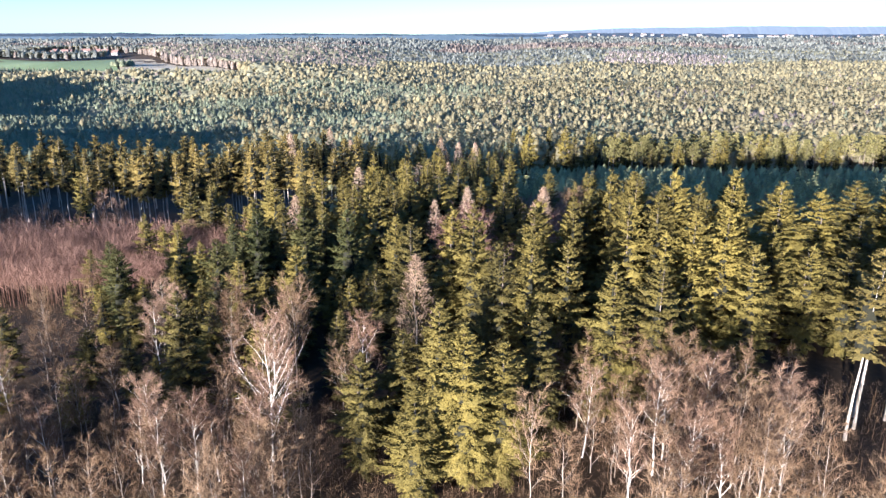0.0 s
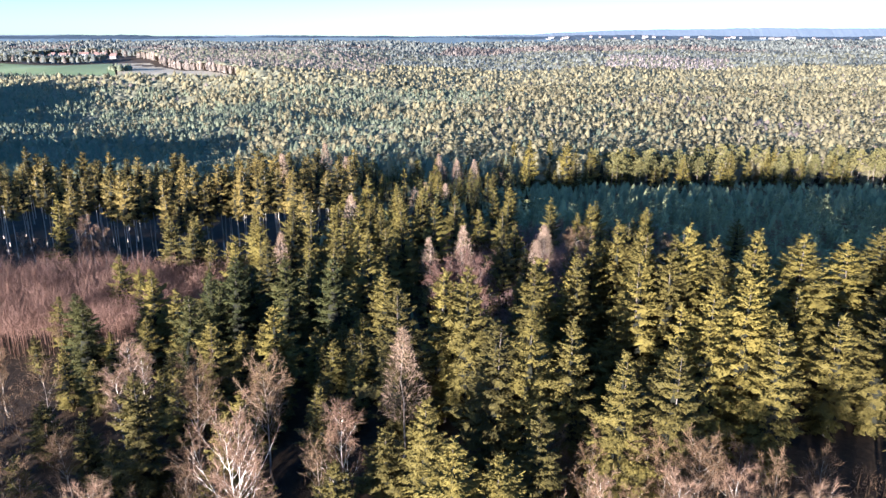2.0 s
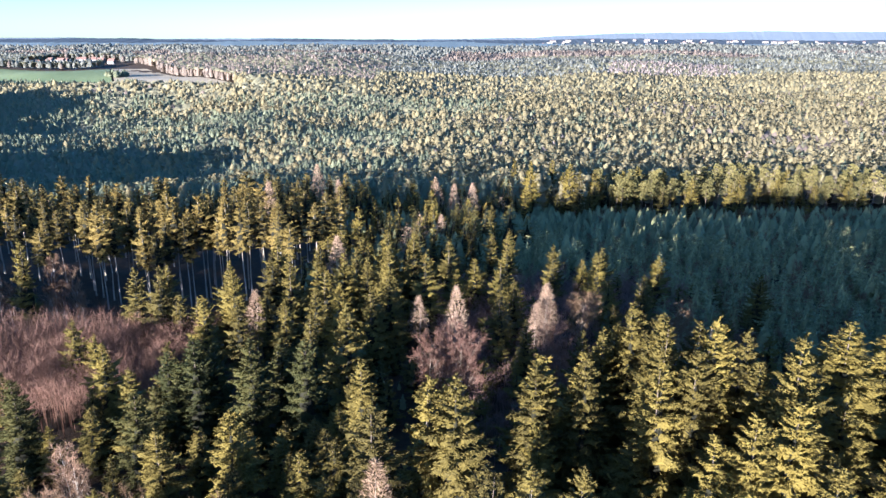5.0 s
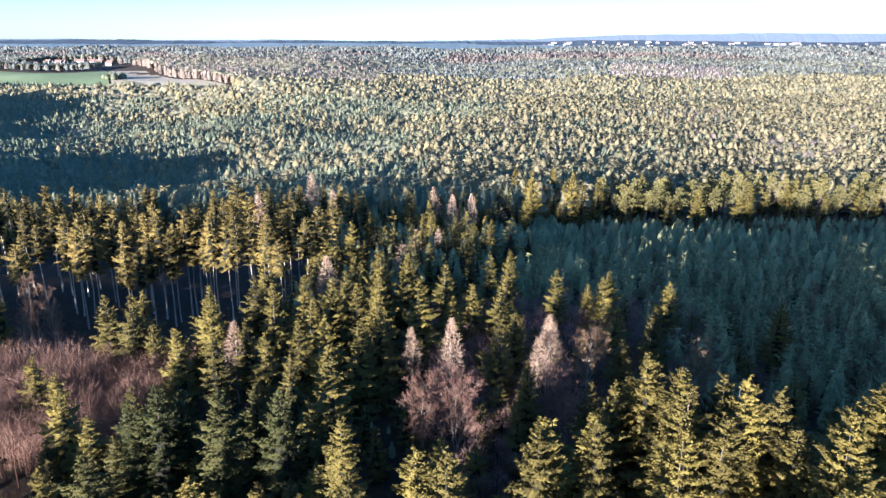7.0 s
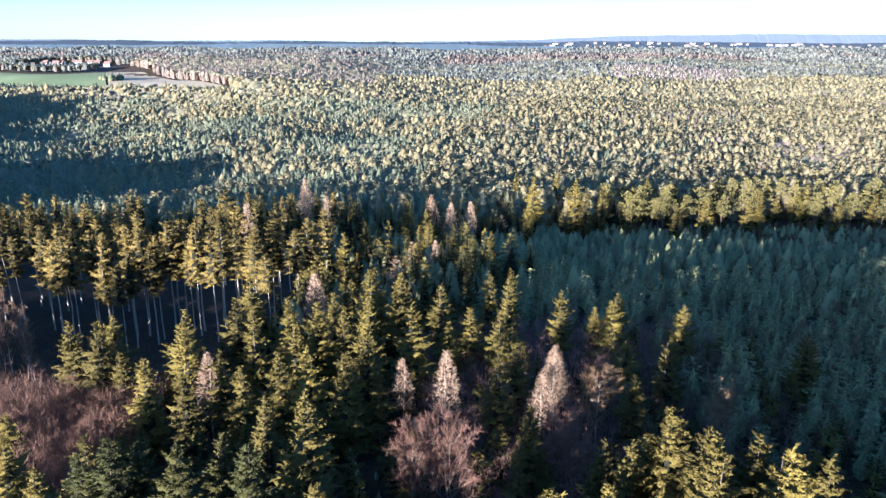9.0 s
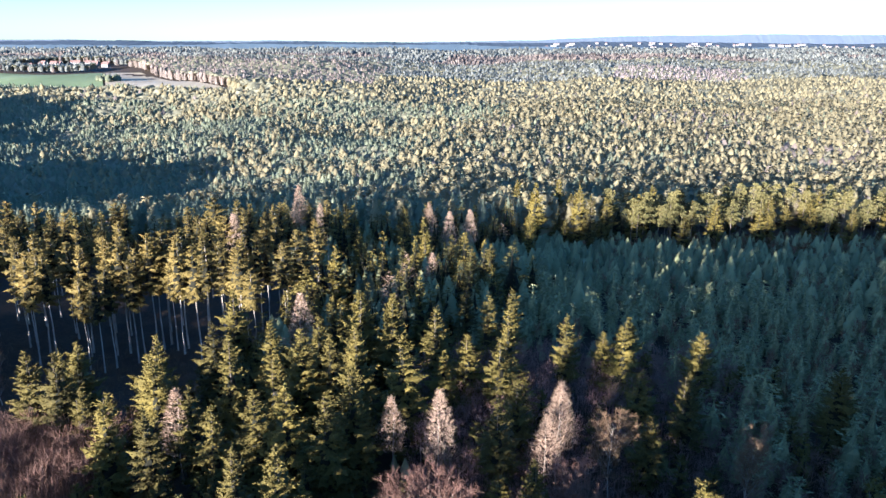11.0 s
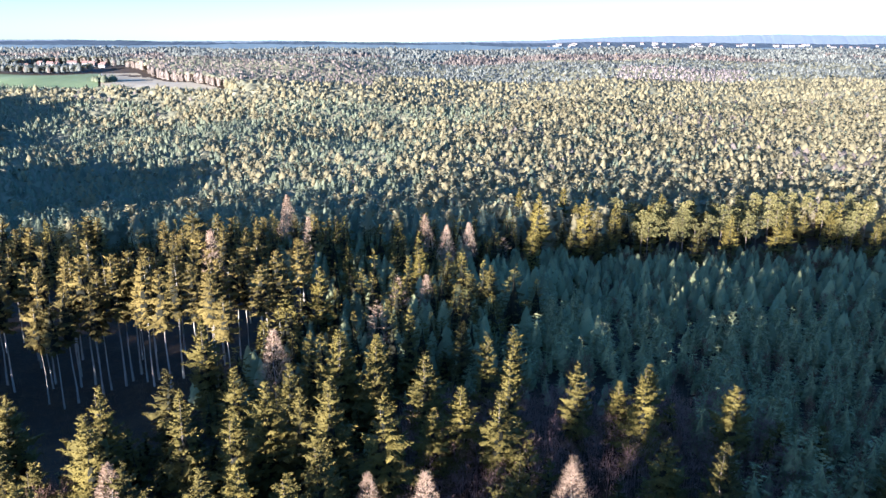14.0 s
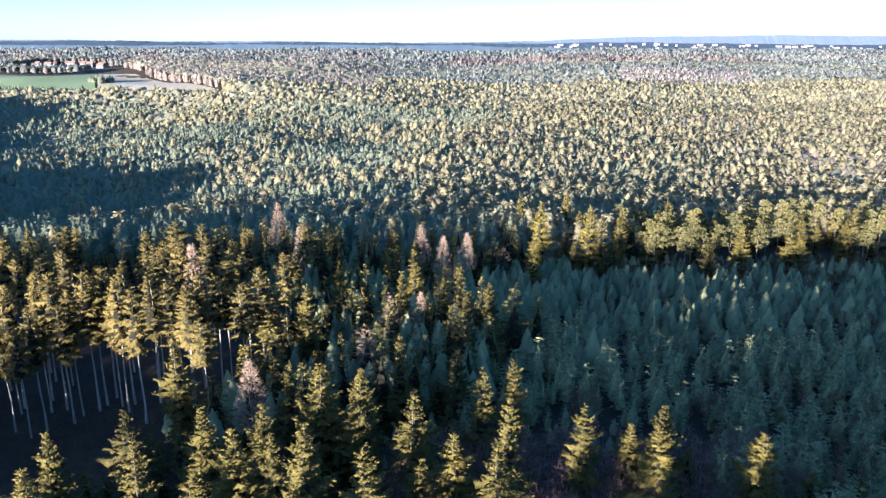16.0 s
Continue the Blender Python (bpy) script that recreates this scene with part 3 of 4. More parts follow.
LARCH = shape_set(lambda r: (tri_mesh("trunk", trunk_of(r, 17, 0.16, 5), BARK_GREY),
                             tri_mesh("crown", larch_crown(r, 18, 3.1), LARCH_TWIGS, share=0.5), 18.0), 4, 503)
BIRCH = shape_set(bare_shape(BARK_BIRCH, PINK_TWIGS, 18.0, 4.2, fork=0.22, limbs=17, girth=0.14, upward=1.5, twigs=18, twig=1.2), 5, 601)
BIRCH_WIDE = shape_set(bare_shape(BARK_BIRCH, PINK_TWIGS, 18.0, 7.0, fork=0.22, limbs=20, girth=0.18, upward=1.15, twigs=16, twig=1.1), 2, 641)
ROUND = shape_set(bare_shape(BARK_GREY, GREY_TWIGS, 17.0, 4.2, fork=0.45, limbs=26, girth=0.17, upward=1.3, twigs=22, subs=5, twig=0.9), 4, 701)
RED = shape_set(bare_shape(BARK_GREY, RED_TWIGS, 12.0, 4.6, fork=0.16, limbs=17, girth=0.11, upward=1.05, twigs=20, stems=2, subs=6, twig=0.9), 3, 801)
ASH = shape_set(bare_shape(BARK_GREY, GREY_TWIGS, 15.0, 3.9, fork=0.14, limbs=14, girth=0.1, upward=1.5, twigs=12, twig=1.15, subs=4), 5, 851)

SPRUCE_LABEL = "sunlit olive-green spruce with drooping layered boughs"
SHADE_LABEL = "dark green spruce half in shade with sunlit top"
taken = []


def place(kind, shapes, rows, label, group, widen=1.0):
    for x, y, top in rows:
        plant(kind, shapes[int(rng.integers(len(shapes)))], x, y, top, label, "tree", group, widen * rng.uniform(0.9, 1.12))
        taken.append((x, y))


NEAR, MIDDLE = "spruces at the near edge of the wood", "spruces in the middle of the wood"
place("spruce", SPRUCE_FINE, FRONT_ROW, SPRUCE_LABEL, NEAR, 1.0)
place("spruce", SPRUCE_FINE, [(-3.2, 74.5, 12.5), (7.6, 80.5, 15.5), (-10.5, 83, 13)], "olive-green spruce among the birches of the wood's edge", NEAR, 1.0)
place("spruce", SPRUCE_FINE, EDGE_RIGHT, "tall yellow-green spruce with broad drooping boughs", NEAR, 0.98)
place("spruce", SPRUCE_FINE, INNER_RIGHT, "tall yellow-green spruce with broad drooping boughs", NEAR, 0.95)
place("spruce", SPRUCE_FINE, EDGE_LEFT, SPRUCE_LABEL, NEAR)
right_margin = [(67, 136.3, 24.7), (78.2, 142.2, 21.8), (78.9, 128, 19.7), (90.1, 150, 22.2), (96.4, 150, 15.0), (93.6, 140, 22.1), (82.1, 118, 18.6)]
place("spruce", SPRUCE_FINE, right_margin, "broad tall spruce with long drooping boughs", NEAR, 1.5)
place("tall_spruce", SPRUCE_TALL, [(55.5, 86.5, 22), (58.5, 89.5, 23), (60.5, 93, 24), (64.5, 92, 24)], "tall spruce with a bare sunlit trunk at the wood's edge", "tall spruces with bare trunks")
place("fir", FIR_FINE, INNER_LEFT, "dark green fir with level boughs beside spruces", "dark firs on the near slope")
place("spruce", SPRUCE_MID, MIDDLE_RIGHT, SPRUCE_LABEL, MIDDLE)
place("spruce", SPRUCE_MID, MIDDLE_LEFT, SPRUCE_LABEL, MIDDLE)
place("spruce", SPRUCE_MID, BACK_LEFT, SPRUCE_LABEL, MIDDLE)
place("spruce", SPRUCE_MID, BACK_RIGHT, SPRUCE_LABEL, MIDDLE)
place("spruce", SPRUCE_MID, FAR_EDGE, "spruce with a sunlit crown above the plantation", MIDDLE)
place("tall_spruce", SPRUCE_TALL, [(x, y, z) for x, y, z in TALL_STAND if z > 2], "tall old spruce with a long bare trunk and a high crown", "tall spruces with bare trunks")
place("larch", LARCH, LARCHES, "leafless pinkish-tan winter larch with a conical crown", "winter larches", 1.0)
place("birch", BIRCH_WIDE, [(-23.8, 87.1, 13.3)], "white-limbed leafless birch with a broad spreading crown", "birches along the wood's edge")
place("birch", BIRCH, BIRCHES, "white-stemmed leafless birch with fine pinkish twigs", "birches along the wood's edge")
place("broadleaf_tree", ROUND, ROUND_CROWNS, "leafless grey-brown broadleaf tree with a round crown", "leafless broadleaf trees")
place("broadleaf_tree", RED, [(x, y, z - 3.5) for x, y, z in RED_CROWNS], "leafless reddish-brown broadleaf tree in a dark gap", "leafless broadleaf trees")
place("broadleaf_tree", BIRCH, ASH_TREES, "slim leafless pale-stemmed tree before the tall spruces", "leafless broadleaf trees")


def free(x, y, gap):
    return all((x - a) ** 2 + (y - b) ** 2 > gap * gap for a, b in taken)


def fill(kind, shapes, count, xs, ys, tall, label, group, gap=3.0, keep=None, widen=1.0):
    """Trees that stand between the others."""
    done = tries = 0
    while done < count and tries < count * 60:
        tries += 1
        x, y = rng.uniform(*xs), rng.uniform(*ys)
        if abs(x - 6) > 0.7 * y + 12 or not free(x, y, gap) or (keep and not keep(x, y)):
            continue
        plant(kind, shapes[int(rng.integers(len(shapes)))], round(x, 1), round(y, 1), float(ground_z(x, y)) + rng.uniform(*tall), label, "tree", group, widen * rng.uniform(0.9, 1.15))
        taken.append((x, y))
        done += 1


def young(x, y):
    """The young plantation on the slope, in the shade of the old trees."""
    return x > 16 + 0.06 * (y - 230) + 14 * math.sin(y / 21) + 7 * math.sin(y / 8 + 1) and (250 if x < 58 else 168) < y < 428 + 0.12 * (x - 60)


def thicket(x, y):
    return x < -54 and 158 < y < 202


def tall(x, y):
    return -215 < x < -42 + 0.1 * (y - 262) - 0.5 * max(0, 300 - y) and 280 < y < 380


def clearing(x, y):
    """The dark open ground before the tall spruces."""
    return x < -58 and 240 < y < 284


def scrub(x, y):
    return 2 < x < 74 and 140 < y < 236


fill("birch", BIRCH, 17, (-72, 76), (68, 84), (11, 16), "white-stemmed leafless birch with fine pinkish twigs", "birches along the wood's edge", 2.4, lambda x, y: abs(x + 2) > 12 and x < 48)
fill("broadleaf_tree", ASH, 118, (-76, 80), (57, 96), (8, 14), "slim leafless brown tree of the wood's edge", "leafless broadleaf trees", 1.7, lambda x, y: abs(x + 2) > 12 and x < 48)
fill("birch", BIRCH, 5, (-95, -40), (95, 140), (10, 14), "white-stemmed leafless birch with fine pinkish twigs", "birches along the wood's edge", 3.0)
fill("broadleaf_tree", ASH, 10, (-100, -38), (92, 140), (9, 14), "slim leafless brown tree of the wood's edge", "leafless broadleaf trees", 2.6)
fill("spruce", SPRUCE_FINE, 6, (92, 116), (126, 160), (17, 22), "broad tall spruce with long drooping boughs", NEAR, 5.0)
fill("spruce", SPRUCE_FINE, 16, (-8, 105), (92, 152), (15, 21), SPRUCE_LABEL, NEAR, 4.6)
fill("spruce", SPRUCE_MID, 40, (-82, -10), (100, 160), (9, 15), SHADE_LABEL, MIDDLE, 4.4, lambda x, y: not thicket(x, y))
fill("spruce", SPRUCE_SMALL, 120, (-58, 14), (150, 262), (6.5, 11), SHADE_LABEL, MIDDLE, 3.6, lambda x, y: not thicket(x, y) and not clearing(x, y))
fill("spruce", SPRUCE_SMALL, 30, (0, 80), (140, 225), (8, 12), "small dark spruce growing in shade", "small spruces in the shade", 4.0, lambda x, y: y > 150)
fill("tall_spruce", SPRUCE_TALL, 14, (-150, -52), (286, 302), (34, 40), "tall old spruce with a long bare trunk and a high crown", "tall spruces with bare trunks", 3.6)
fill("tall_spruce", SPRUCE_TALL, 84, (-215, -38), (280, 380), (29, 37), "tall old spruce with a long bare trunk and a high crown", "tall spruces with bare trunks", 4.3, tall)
fill("broadleaf_tree", BIRCH, 16, (-165, -108), (240, 262), (12, 16), "slim leafless pale-stemmed tree before the tall spruces", "leafless broadleaf trees", 3.0)
fill("pine", PINE, 84, (98, 350), (408, 502), (19, 30), "sunlit pine with a bare trunk and a rounded high crown", "pines beyond the plantation", 6.0, lambda x, y: y > 404 + 0.12 * (x - 60) + 16 * math.sin(x / 23) + 9 * math.sin(x / 7 + 1), 1.15)
fill("spruce", SPRUCE_MID, 34, (60, 330), (405, 500), (16, 29), "spruce with a sunlit crown above the plantation", MIDDLE, 5.0, lambda x, y: y > 400 + 0.12 * (x - 60))


# ---- woods that nobody could count ----
def wood(name, label, templates, xs, ys, scales, widths, material, category="forest"):
    """Many small trees joined into one mesh."""
    n = len(xs)
    if not n:
        return None
    zs = ground_z(xs, ys)
    pick = rng.integers(len(templates), size=n)
    turn = rng.uniform(0, 6.28, n)
    points, faces, slots, normals, base = [], [], [], [], 0
    for k, (tv, tf, core, tn) in enumerate(templates):
        w = np.nonzero(pick == k)[0]
        if not len(w):
            continue
        c, s = np.cos(turn[w])[:, None], np.sin(turn[w])[:, None]
        x, y, z = (tv[None, :, i] for i in range(3))
        sc, wd = scales[w][:, None], widths[w][:, None]
        points.append(np.stack([(x * c - y * s) * wd + xs[w][:, None], (x * s + y * c) * wd + ys[w][:, None], z * sc + zs[w][:, None]], -1).reshape(-1, 3))
        x, y, z = (tn[None, :, i] for i in range(3))
        normals.append(np.stack([x * c - y * s, x * s + y * c, z + 0 * c], -1).reshape(-1, 3))
        faces.append((tf[None] + (base + len(tv) * np.arange(len(w)))[:, None, None]).reshape(-1, 3))
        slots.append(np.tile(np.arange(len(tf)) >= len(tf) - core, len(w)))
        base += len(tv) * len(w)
    ob = new(name, index_mesh(name, np.concatenate(points), np.concatenate(faces), material, np.concatenate(slots), CORE_SHADE, np.concatenate(normals)))
    return tagged(ob, label, category, kind="stuff")


def loose(tris, core=0, share=0.6):
    """Points, faces and normals of separate triangles, the last of them an inner core."""
    tris, normals = rounded(tris, share)
    return tris.reshape(-1, 3), np.arange(3 * len(tris)).reshape(-1, 3), core, normals


def soft_crown(r, sides, rings, radius, bare, full, fringe, dome=False, spray=0.1):
    """A unit crown (height 1): an uneven tiered body with loose sprays on it."""
    verts, faces = [], []
    for i in range(rings):
        t = 1 - i / rings
        rad = radius * (math.sin(math.pi * min(0.97, 0.25 + 0.72 * i / rings)) ** 0.9 * (1.2 - 0.5 * i / rings) if dome else t ** full * (0.72 if i == 0 else 1))
        a = 0.5 * i + np.arange(sides) * 2 * np.pi / sides + r.normal(0, 0.15, sides)
        if rings > 5:
            rad *= 1.14 if i % 2 == 0 else 0.8
        q = rad * r.uniform(0.8, 1.2, sides)
        z = bare + (1 - bare) * (1 - t) + r.normal(0, 0.035, sides)
        verts.append(np.stack([q * np.cos(a), q * np.sin(a), z], 1))
        if i:
            for k in range(sides):
                p, n = (i - 1) * sides + k, (i - 1) * sides + (k + 1) % sides
                faces += [(p, n, n + sides), (p, n + sides, p + sides)]
    tip = rings * sides
    last = (rings - 1) * sides
    faces += [(last + k, last + (k + 1) % sides, tip) for k in range(sides)]
    verts = np.concatenate(verts + [np.array([[r.normal(0, 0.01), r.normal(0, 0.01), 1.0]])])
    faces = np.array(faces)
    if fringe:
        f = r.random(fringe) ** 1.2
        a = r.uniform(0, 6.28, fringe)
        rad = radius * (np.sin(np.pi * (0.25 + 0.7 * f)) if dome else (1 - f) ** full) * 0.8
        o = np.stack([np.cos(a), np.sin(a), 0 * a], 1)
        base = o * rad[:, None] + np.stack([0 * a, 0 * a, bare + (1 - bare) * f], 1)
        way = unit(o + np.array([0, 0, 0.6 if dome else -0.1]) + r.normal(0, 0.3, (fringe, 3)))
        side = unit(np.cross(way, r.normal(0, 1, (fringe, 3))))
        tris = sprigs(base + way * 0.75 * spray, -way, side, spray * r.uniform(0.7, 1.3, (fringe, 1)), np.full((fringe, 1), 0.55 * spray))
        v, t = loose(tris)[:2]
        faces = np.concatenate([faces, t + len(verts)])
        verts = np.concatenate([verts, v])
    o = np.stack([verts[:, 0], verts[:, 1], 0 * verts[:, 0]], 1)
    o = o / (np.linalg.norm(o, axis=1, keepdims=True) + 0.01)
    o[:, 2] = 1.8
    return verts, faces, 0, unit(o + r.normal(0, 0.25, o.shape))


def spread_points(y0, y1, gap, keep=None, margin=18, seed=3):
    """Trees on a shaken grid over the wedge of land ahead."""
    r = np.random.default_rng(seed)
    pts = []
    for i, y in enumerate(np.arange(y0, y1, gap)):
        half = 0.67 * y + margin
        x = np.arange(-half, half, gap) + (i % 2) * gap / 2
        pts.append(np.stack([x + r.uniform(-0.45, 0.45, len(x)) * gap, y + r.uniform(-0.45, 0.45, len(x)) * gap], 1))
    p = np.concatenate(pts)
    if keep is not None:
        p = p[[bool(keep(x, y)) for x, y in p]]
    return p


def light_broadleaf(r, n, thin=0.012, spread=0.16, low=0.35, wild=0.3):
    """A unit leafless crown: fine upward slivers over a short stem."""
    a, f = r.uniform(0, 6.28, n), r.random(n)
    o = np.stack([np.cos(a), np.sin(a), 0 * a], 1)
    base = o * (spread * np.sqrt(r.random(n)) * np.sin(np.pi * (0.25 + 0.7 * f)))[:, None] + np.stack([0 * a, 0 * a, low + (0.8 - low) * f], 1)
    way = unit(o * 0.7 + np.array([0, 0, 1.0]) + r.normal(0, wild, (n, 3)))
    side = unit(np.cross(way, r.normal(0, 1, (n, 3))))
    k = r.uniform(0.12, 0.28, (n, 1))
    tris = np.stack([base - side * thin, base + side * thin, base + way * k], 1)
    stem = np.array([[[-0.012, 0, 0], [0.012, 0, 0], [0, 0, 0.75]], [[0, -0.012, 0], [0, 0.012, 0], [0, 0, 0.75]]])
    return np.concatenate([tris, stem])


tr = np.random.default_rng(5)


def unit_conifer(r, radius=4.4, bare=0.12, full=1.5, spacing=1.25, sprays=6.0, size=1.0, thin=0.55, boughs=5.8, fan=0.5, dark=True, **kw):
    return loose(conifer(r, 22.0, radius, bare, spacing, sprays, size, 0.5, full=full, thin=thin, boughs=boughs, core=0.45 if dark else 0.6, fan=fan, **kw) / 22.0, CORE if dark else 0)



NEAREST_T = [unit_conifer(tr, 4.8, 0.1, 1.2, 1.3, 6.4, 0.82, 0.45, 5.6, 0.15) for _ in range(8)]
LARCH_T = [unit_conifer(tr, 4.0, 0.12, 1.8, 1.2, 10.0, 1.0, 0.2, 6.0, 0.2, rise=0.45) for _ in range(3)]
YOUNG_T = [soft_crown(tr, 8, 5, 0.24, 0.02, 0.8, 32, spray=0.07) for _ in range(8)]
YOUNG_NEAR_T = [unit_conifer(tr, 5.2, 0.02, 1.5, 2.1, 3.4, 1.3, 0.5, 6.0, 0.1, dark=False) for _ in range(7)]
LOW_T = [soft_crown(tr, 6, 4, 0.22, 0.02, 0.8, 14) for _ in range(5)]
NEAR_T = [soft_crown(tr, 8, 6, 0.155, 0.12, 0.78, 40, spray=0.07) for _ in range(10)]
MID_T = [soft_crown(tr, 6, 4, 0.17, 0.1, 0.7, 10, spray=0.08) for _ in range(12)]
PINE_NEAR_T = [soft_crown(tr, 9, 7, 0.14, 0.1, 0.5, 64, True, spray=0.085) for _ in range(10)]
PINE_MID_T = [soft_crown(tr, 6, 5, 0.145, 0.1, 0.5, 24, True, spray=0.1) for _ in range(12)]
PINE_FAR_T = [soft_crown(tr, 5, 4, 0.15, 0.1, 0.5, 0, True) for _ in range(10)]
FAR_T = [soft_crown(tr, 5, 3, 0.165, 0.1, 0.8, 0) for _ in range(10)]
LAST_T = [soft_crown(tr, 4, 2, 0.15, 0.3, 0.55, 0) for _ in range(8)]
BARE_T = [loose(light_broadleaf(tr, 70)) for _ in range(6)]
BARE_FAR_T = [soft_crown(tr, 5, 3, 0.16, 0.06, 0.6, 1, True) for _ in range(6)]
BARE_LAST_T = [soft_crown(tr, 4, 2, 0.17, 0.06, 0.6, 2, True) for _ in range(6)]
THICKET_T = [loose(light_broadleaf(tr, 120, 0.0028, 0.3, 0.4, 0.6)) for _ in range(6)]
SCRUB_T = [loose(light_broadleaf(tr, 84, 0.0046, 0.3, 0.42, 0.6)) for _ in range(6)]
BRUSH_T = [loose(light_broadleaf(tr, 52, 0.0042, 0.34, 0.08, 0.6)) for _ in range(6)]


def meadow(x, y):
    """The fields on the hill beyond the valley."""
    return -1150 < x < -325 - 0.82 * (y - 1240) and 1222 < y < 1740 and not (x < -760 and y > 1600)


def village(x, y):
    return -1010 < x < -760 and 1660 < y < 1890


def larch_stand(x, y):
    return 0.235 * (y - 50) < x < 0.41 * (y - 50) + 12 * math.sin(y / 17) and 1500 < y < 1720


def broadleaf_wood(x, y):
    return (-720 < x < -120 and 1290 < y < 1800) or larch_stand(x, y) or y > 1950 and noise.noise((x / 300, y / 300, 3.3)) > 0.1


def patchy(p, scale, seed):
    return np.array([noise.noise((x / scale + seed, y / scale, seed)) for x, y in p])


def mixed(p, seed, scale, rows, least=19, side=0.0):
    """Shares a wood out between kinds of trees by slow patches with some chance."""
    p = p[patchy(p, 42, seed + 9) > -0.5]
    kind = patchy(p, scale, seed) + 0.36 * rng.normal(size=len(p)) + side * np.tanh((p[:, 0] - 10) / 70)
    tall_of = rng.uniform(least, 26, len(p)) * (1 + 0.1 * patchy(p, 30, seed + 1))
    for name, label, tmpl, mat, lo, hi, wide, sink in rows:
        sel = (kind >= lo) & (kind < hi)
        wood(name, label, tmpl, p[sel, 0], p[sel, 1], tall_of[sel] * sink, tall_of[sel] * wide * rng.uniform(0.8, 1.25, sel.sum()), mat)


p = spread_points(164, 480, 4.9, lambda x, y: young(x, y) and free(x, y, 2.6) and noise.noise((x / 14, y / 14, 2.0)) > -0.28, seed=11)
h = rng.uniform(5.5, 11, len(p)) * np.where((p[:, 0] > 95) & (p[:, 1] > 396 + 0.12 * (p[:, 0] - 60)), 0.75, 1) * (1 + 0.3 * patchy(p, 30, 1))
near = p[:, 1] + rng.normal(0, 22, len(p)) < 312
for sel, shapes in ((near, YOUNG_NEAR_T), (~near, YOUNG_T)):
    q, k = p[sel], h[sel]
    wood("young_spruce_plantation", "dense dark green young spruces on a shaded slope", shapes, q[:, 0], q[:, 1], k, k * rng.uniform(1.0, 1.5, len(q)), NEEDLES_YOUNG)
p = spread_points(168, 430, 8.0, lambda x, y: young(x, y) and (x > 60 or y < 260), seed=21)
q = spread_points(172, 262, 5.2, lambda x, y: young(x, y) and x > 22 and noise.noise((x / 22, y / 22, 7.0)) > -0.15, seed=23)
p = np.concatenate([p, q])
h = np.concatenate([rng.uniform(4.5, 8, len(p) - len(q)), rng.uniform(5.5, 8.5, len(q))])
wood("birch_saplings", "thin leafless birches among the young spruces", BARE_T, p[:, 0], p[:, 1], h, h * 0.8, PINK_TWIGS, "saplings")

p = spread_points(395, 450, 5.0, lambda x, y: x > 90 and young(x, y) and free(x, y, 2), seed=27)
h = rng.uniform(4, 9, len(p))
wood("scrub", "grey leafless scrub below the pines", BARE_T, p[:, 0], p[:, 1], h, h * 1.1, GREY_TWIGS, "scrub")


def old_wood(x, y):
    return not young(x, y) and free(x, y, 4.2) and not (tall(x, y)) and not clearing(x, y) and not (105 < x and y < 496)


p = spread_points(255, 450, 9.0, old_wood, seed=12)
mixed(p, 4, 100, (
    ("spruce_wood", "mixed-age spruces with sunlit crowns behind the plantation", NEAREST_T, NEEDLES, -9, 0.3, 0.95, 0.95),
    ("fir_wood", "darker firs standing among the spruces", NEAREST_T, NEEDLES_FIR, 0.3, 0.72, 1.0, 0.9),
    ("larch_wood", "pinkish leafless larches among the spruces", LARCH_T, LARCH_TWIGS, 0.72, 9, 0.9, 0.85)), 12)
p = spread_points(252, 450, 5.4, lambda x, y: -75 < x < 24 and old_wood(x, y) and free(x, y, 2.4), seed=61)
h = rng.uniform(7, 14, len(p))
wood("young_spruces", "dark green young spruces crowded below taller trees", YOUNG_T, p[:, 0], p[:, 1], h, h * rng.uniform(0.9, 1.3, len(p)), NEEDLES_YOUNG)
# spruces added out of view on both sides to throw shade inwards
r = np.random.default_rng(41)
y = np.concatenate([r.uniform(150, 300, 154), r.uniform(34, 62, 22)])
p = np.stack([-0.67 * y - np.where(y > 120, r.uniform(18, 95, 176), r.uniform(36, 66, 176)), y], 1)
y = r.uniform(110, 290, 130)
p = np.concatenate([p, np.stack([0.67 * y + r.uniform(16, 75, 130), y], 1)])
h = r.uniform(16, 23, 306)
wood("spruce_wood", "dense spruces added out of view to shade the slope", [unit_conifer(tr, spacing=2.2, sprays=3.0, size=1.6, boughs=5.0) for _ in range(3)], p[:, 0], p[:, 1], h, h, NEEDLES)
def understorey(y0, y1, cell, least):
    """A closed sheet of lower crowns, added and coloured pale to lift the dark gaps of the far woods."""
    r = np.random.default_rng(77)
    ys = np.arange(y0, y1, cell)
    us = np.linspace(-0.72, 0.72, int(1.44 * y1 / cell))
    gu, gy = np.meshgrid(us, ys)
    gx = gu * gy + r.uniform(-0.4, 0.4, gu.shape) * cell
    gy = gy + r.uniform(-0.4, 0.4, gu.shape) * cell
    gz = ground_z(gx, gy) + least + r.uniform(0, 6.5, gu.shape)
    w = len(us)
    i = (np.arange(len(ys) - 1)[:, None] * w + np.arange(w - 1)[None]).ravel()
    i = i[[not (meadow(x, y) or village(x, y)) for x, y in zip(gx.ravel()[i], gy.ravel()[i])]]
    faces = np.concatenate([np.stack([i, i + 1, i + w + 1], 1), np.stack([i, i + w + 1, i + w], 1)])
    me = index_mesh("understorey", np.stack([gx, gy, gz], -1).reshape(-1, 3), faces, GAP_LIFT)
    tagged(new("understorey", me), "closed sheet of lower crowns added to lighten gaps among the far conifers", "forest", kind="stuff")


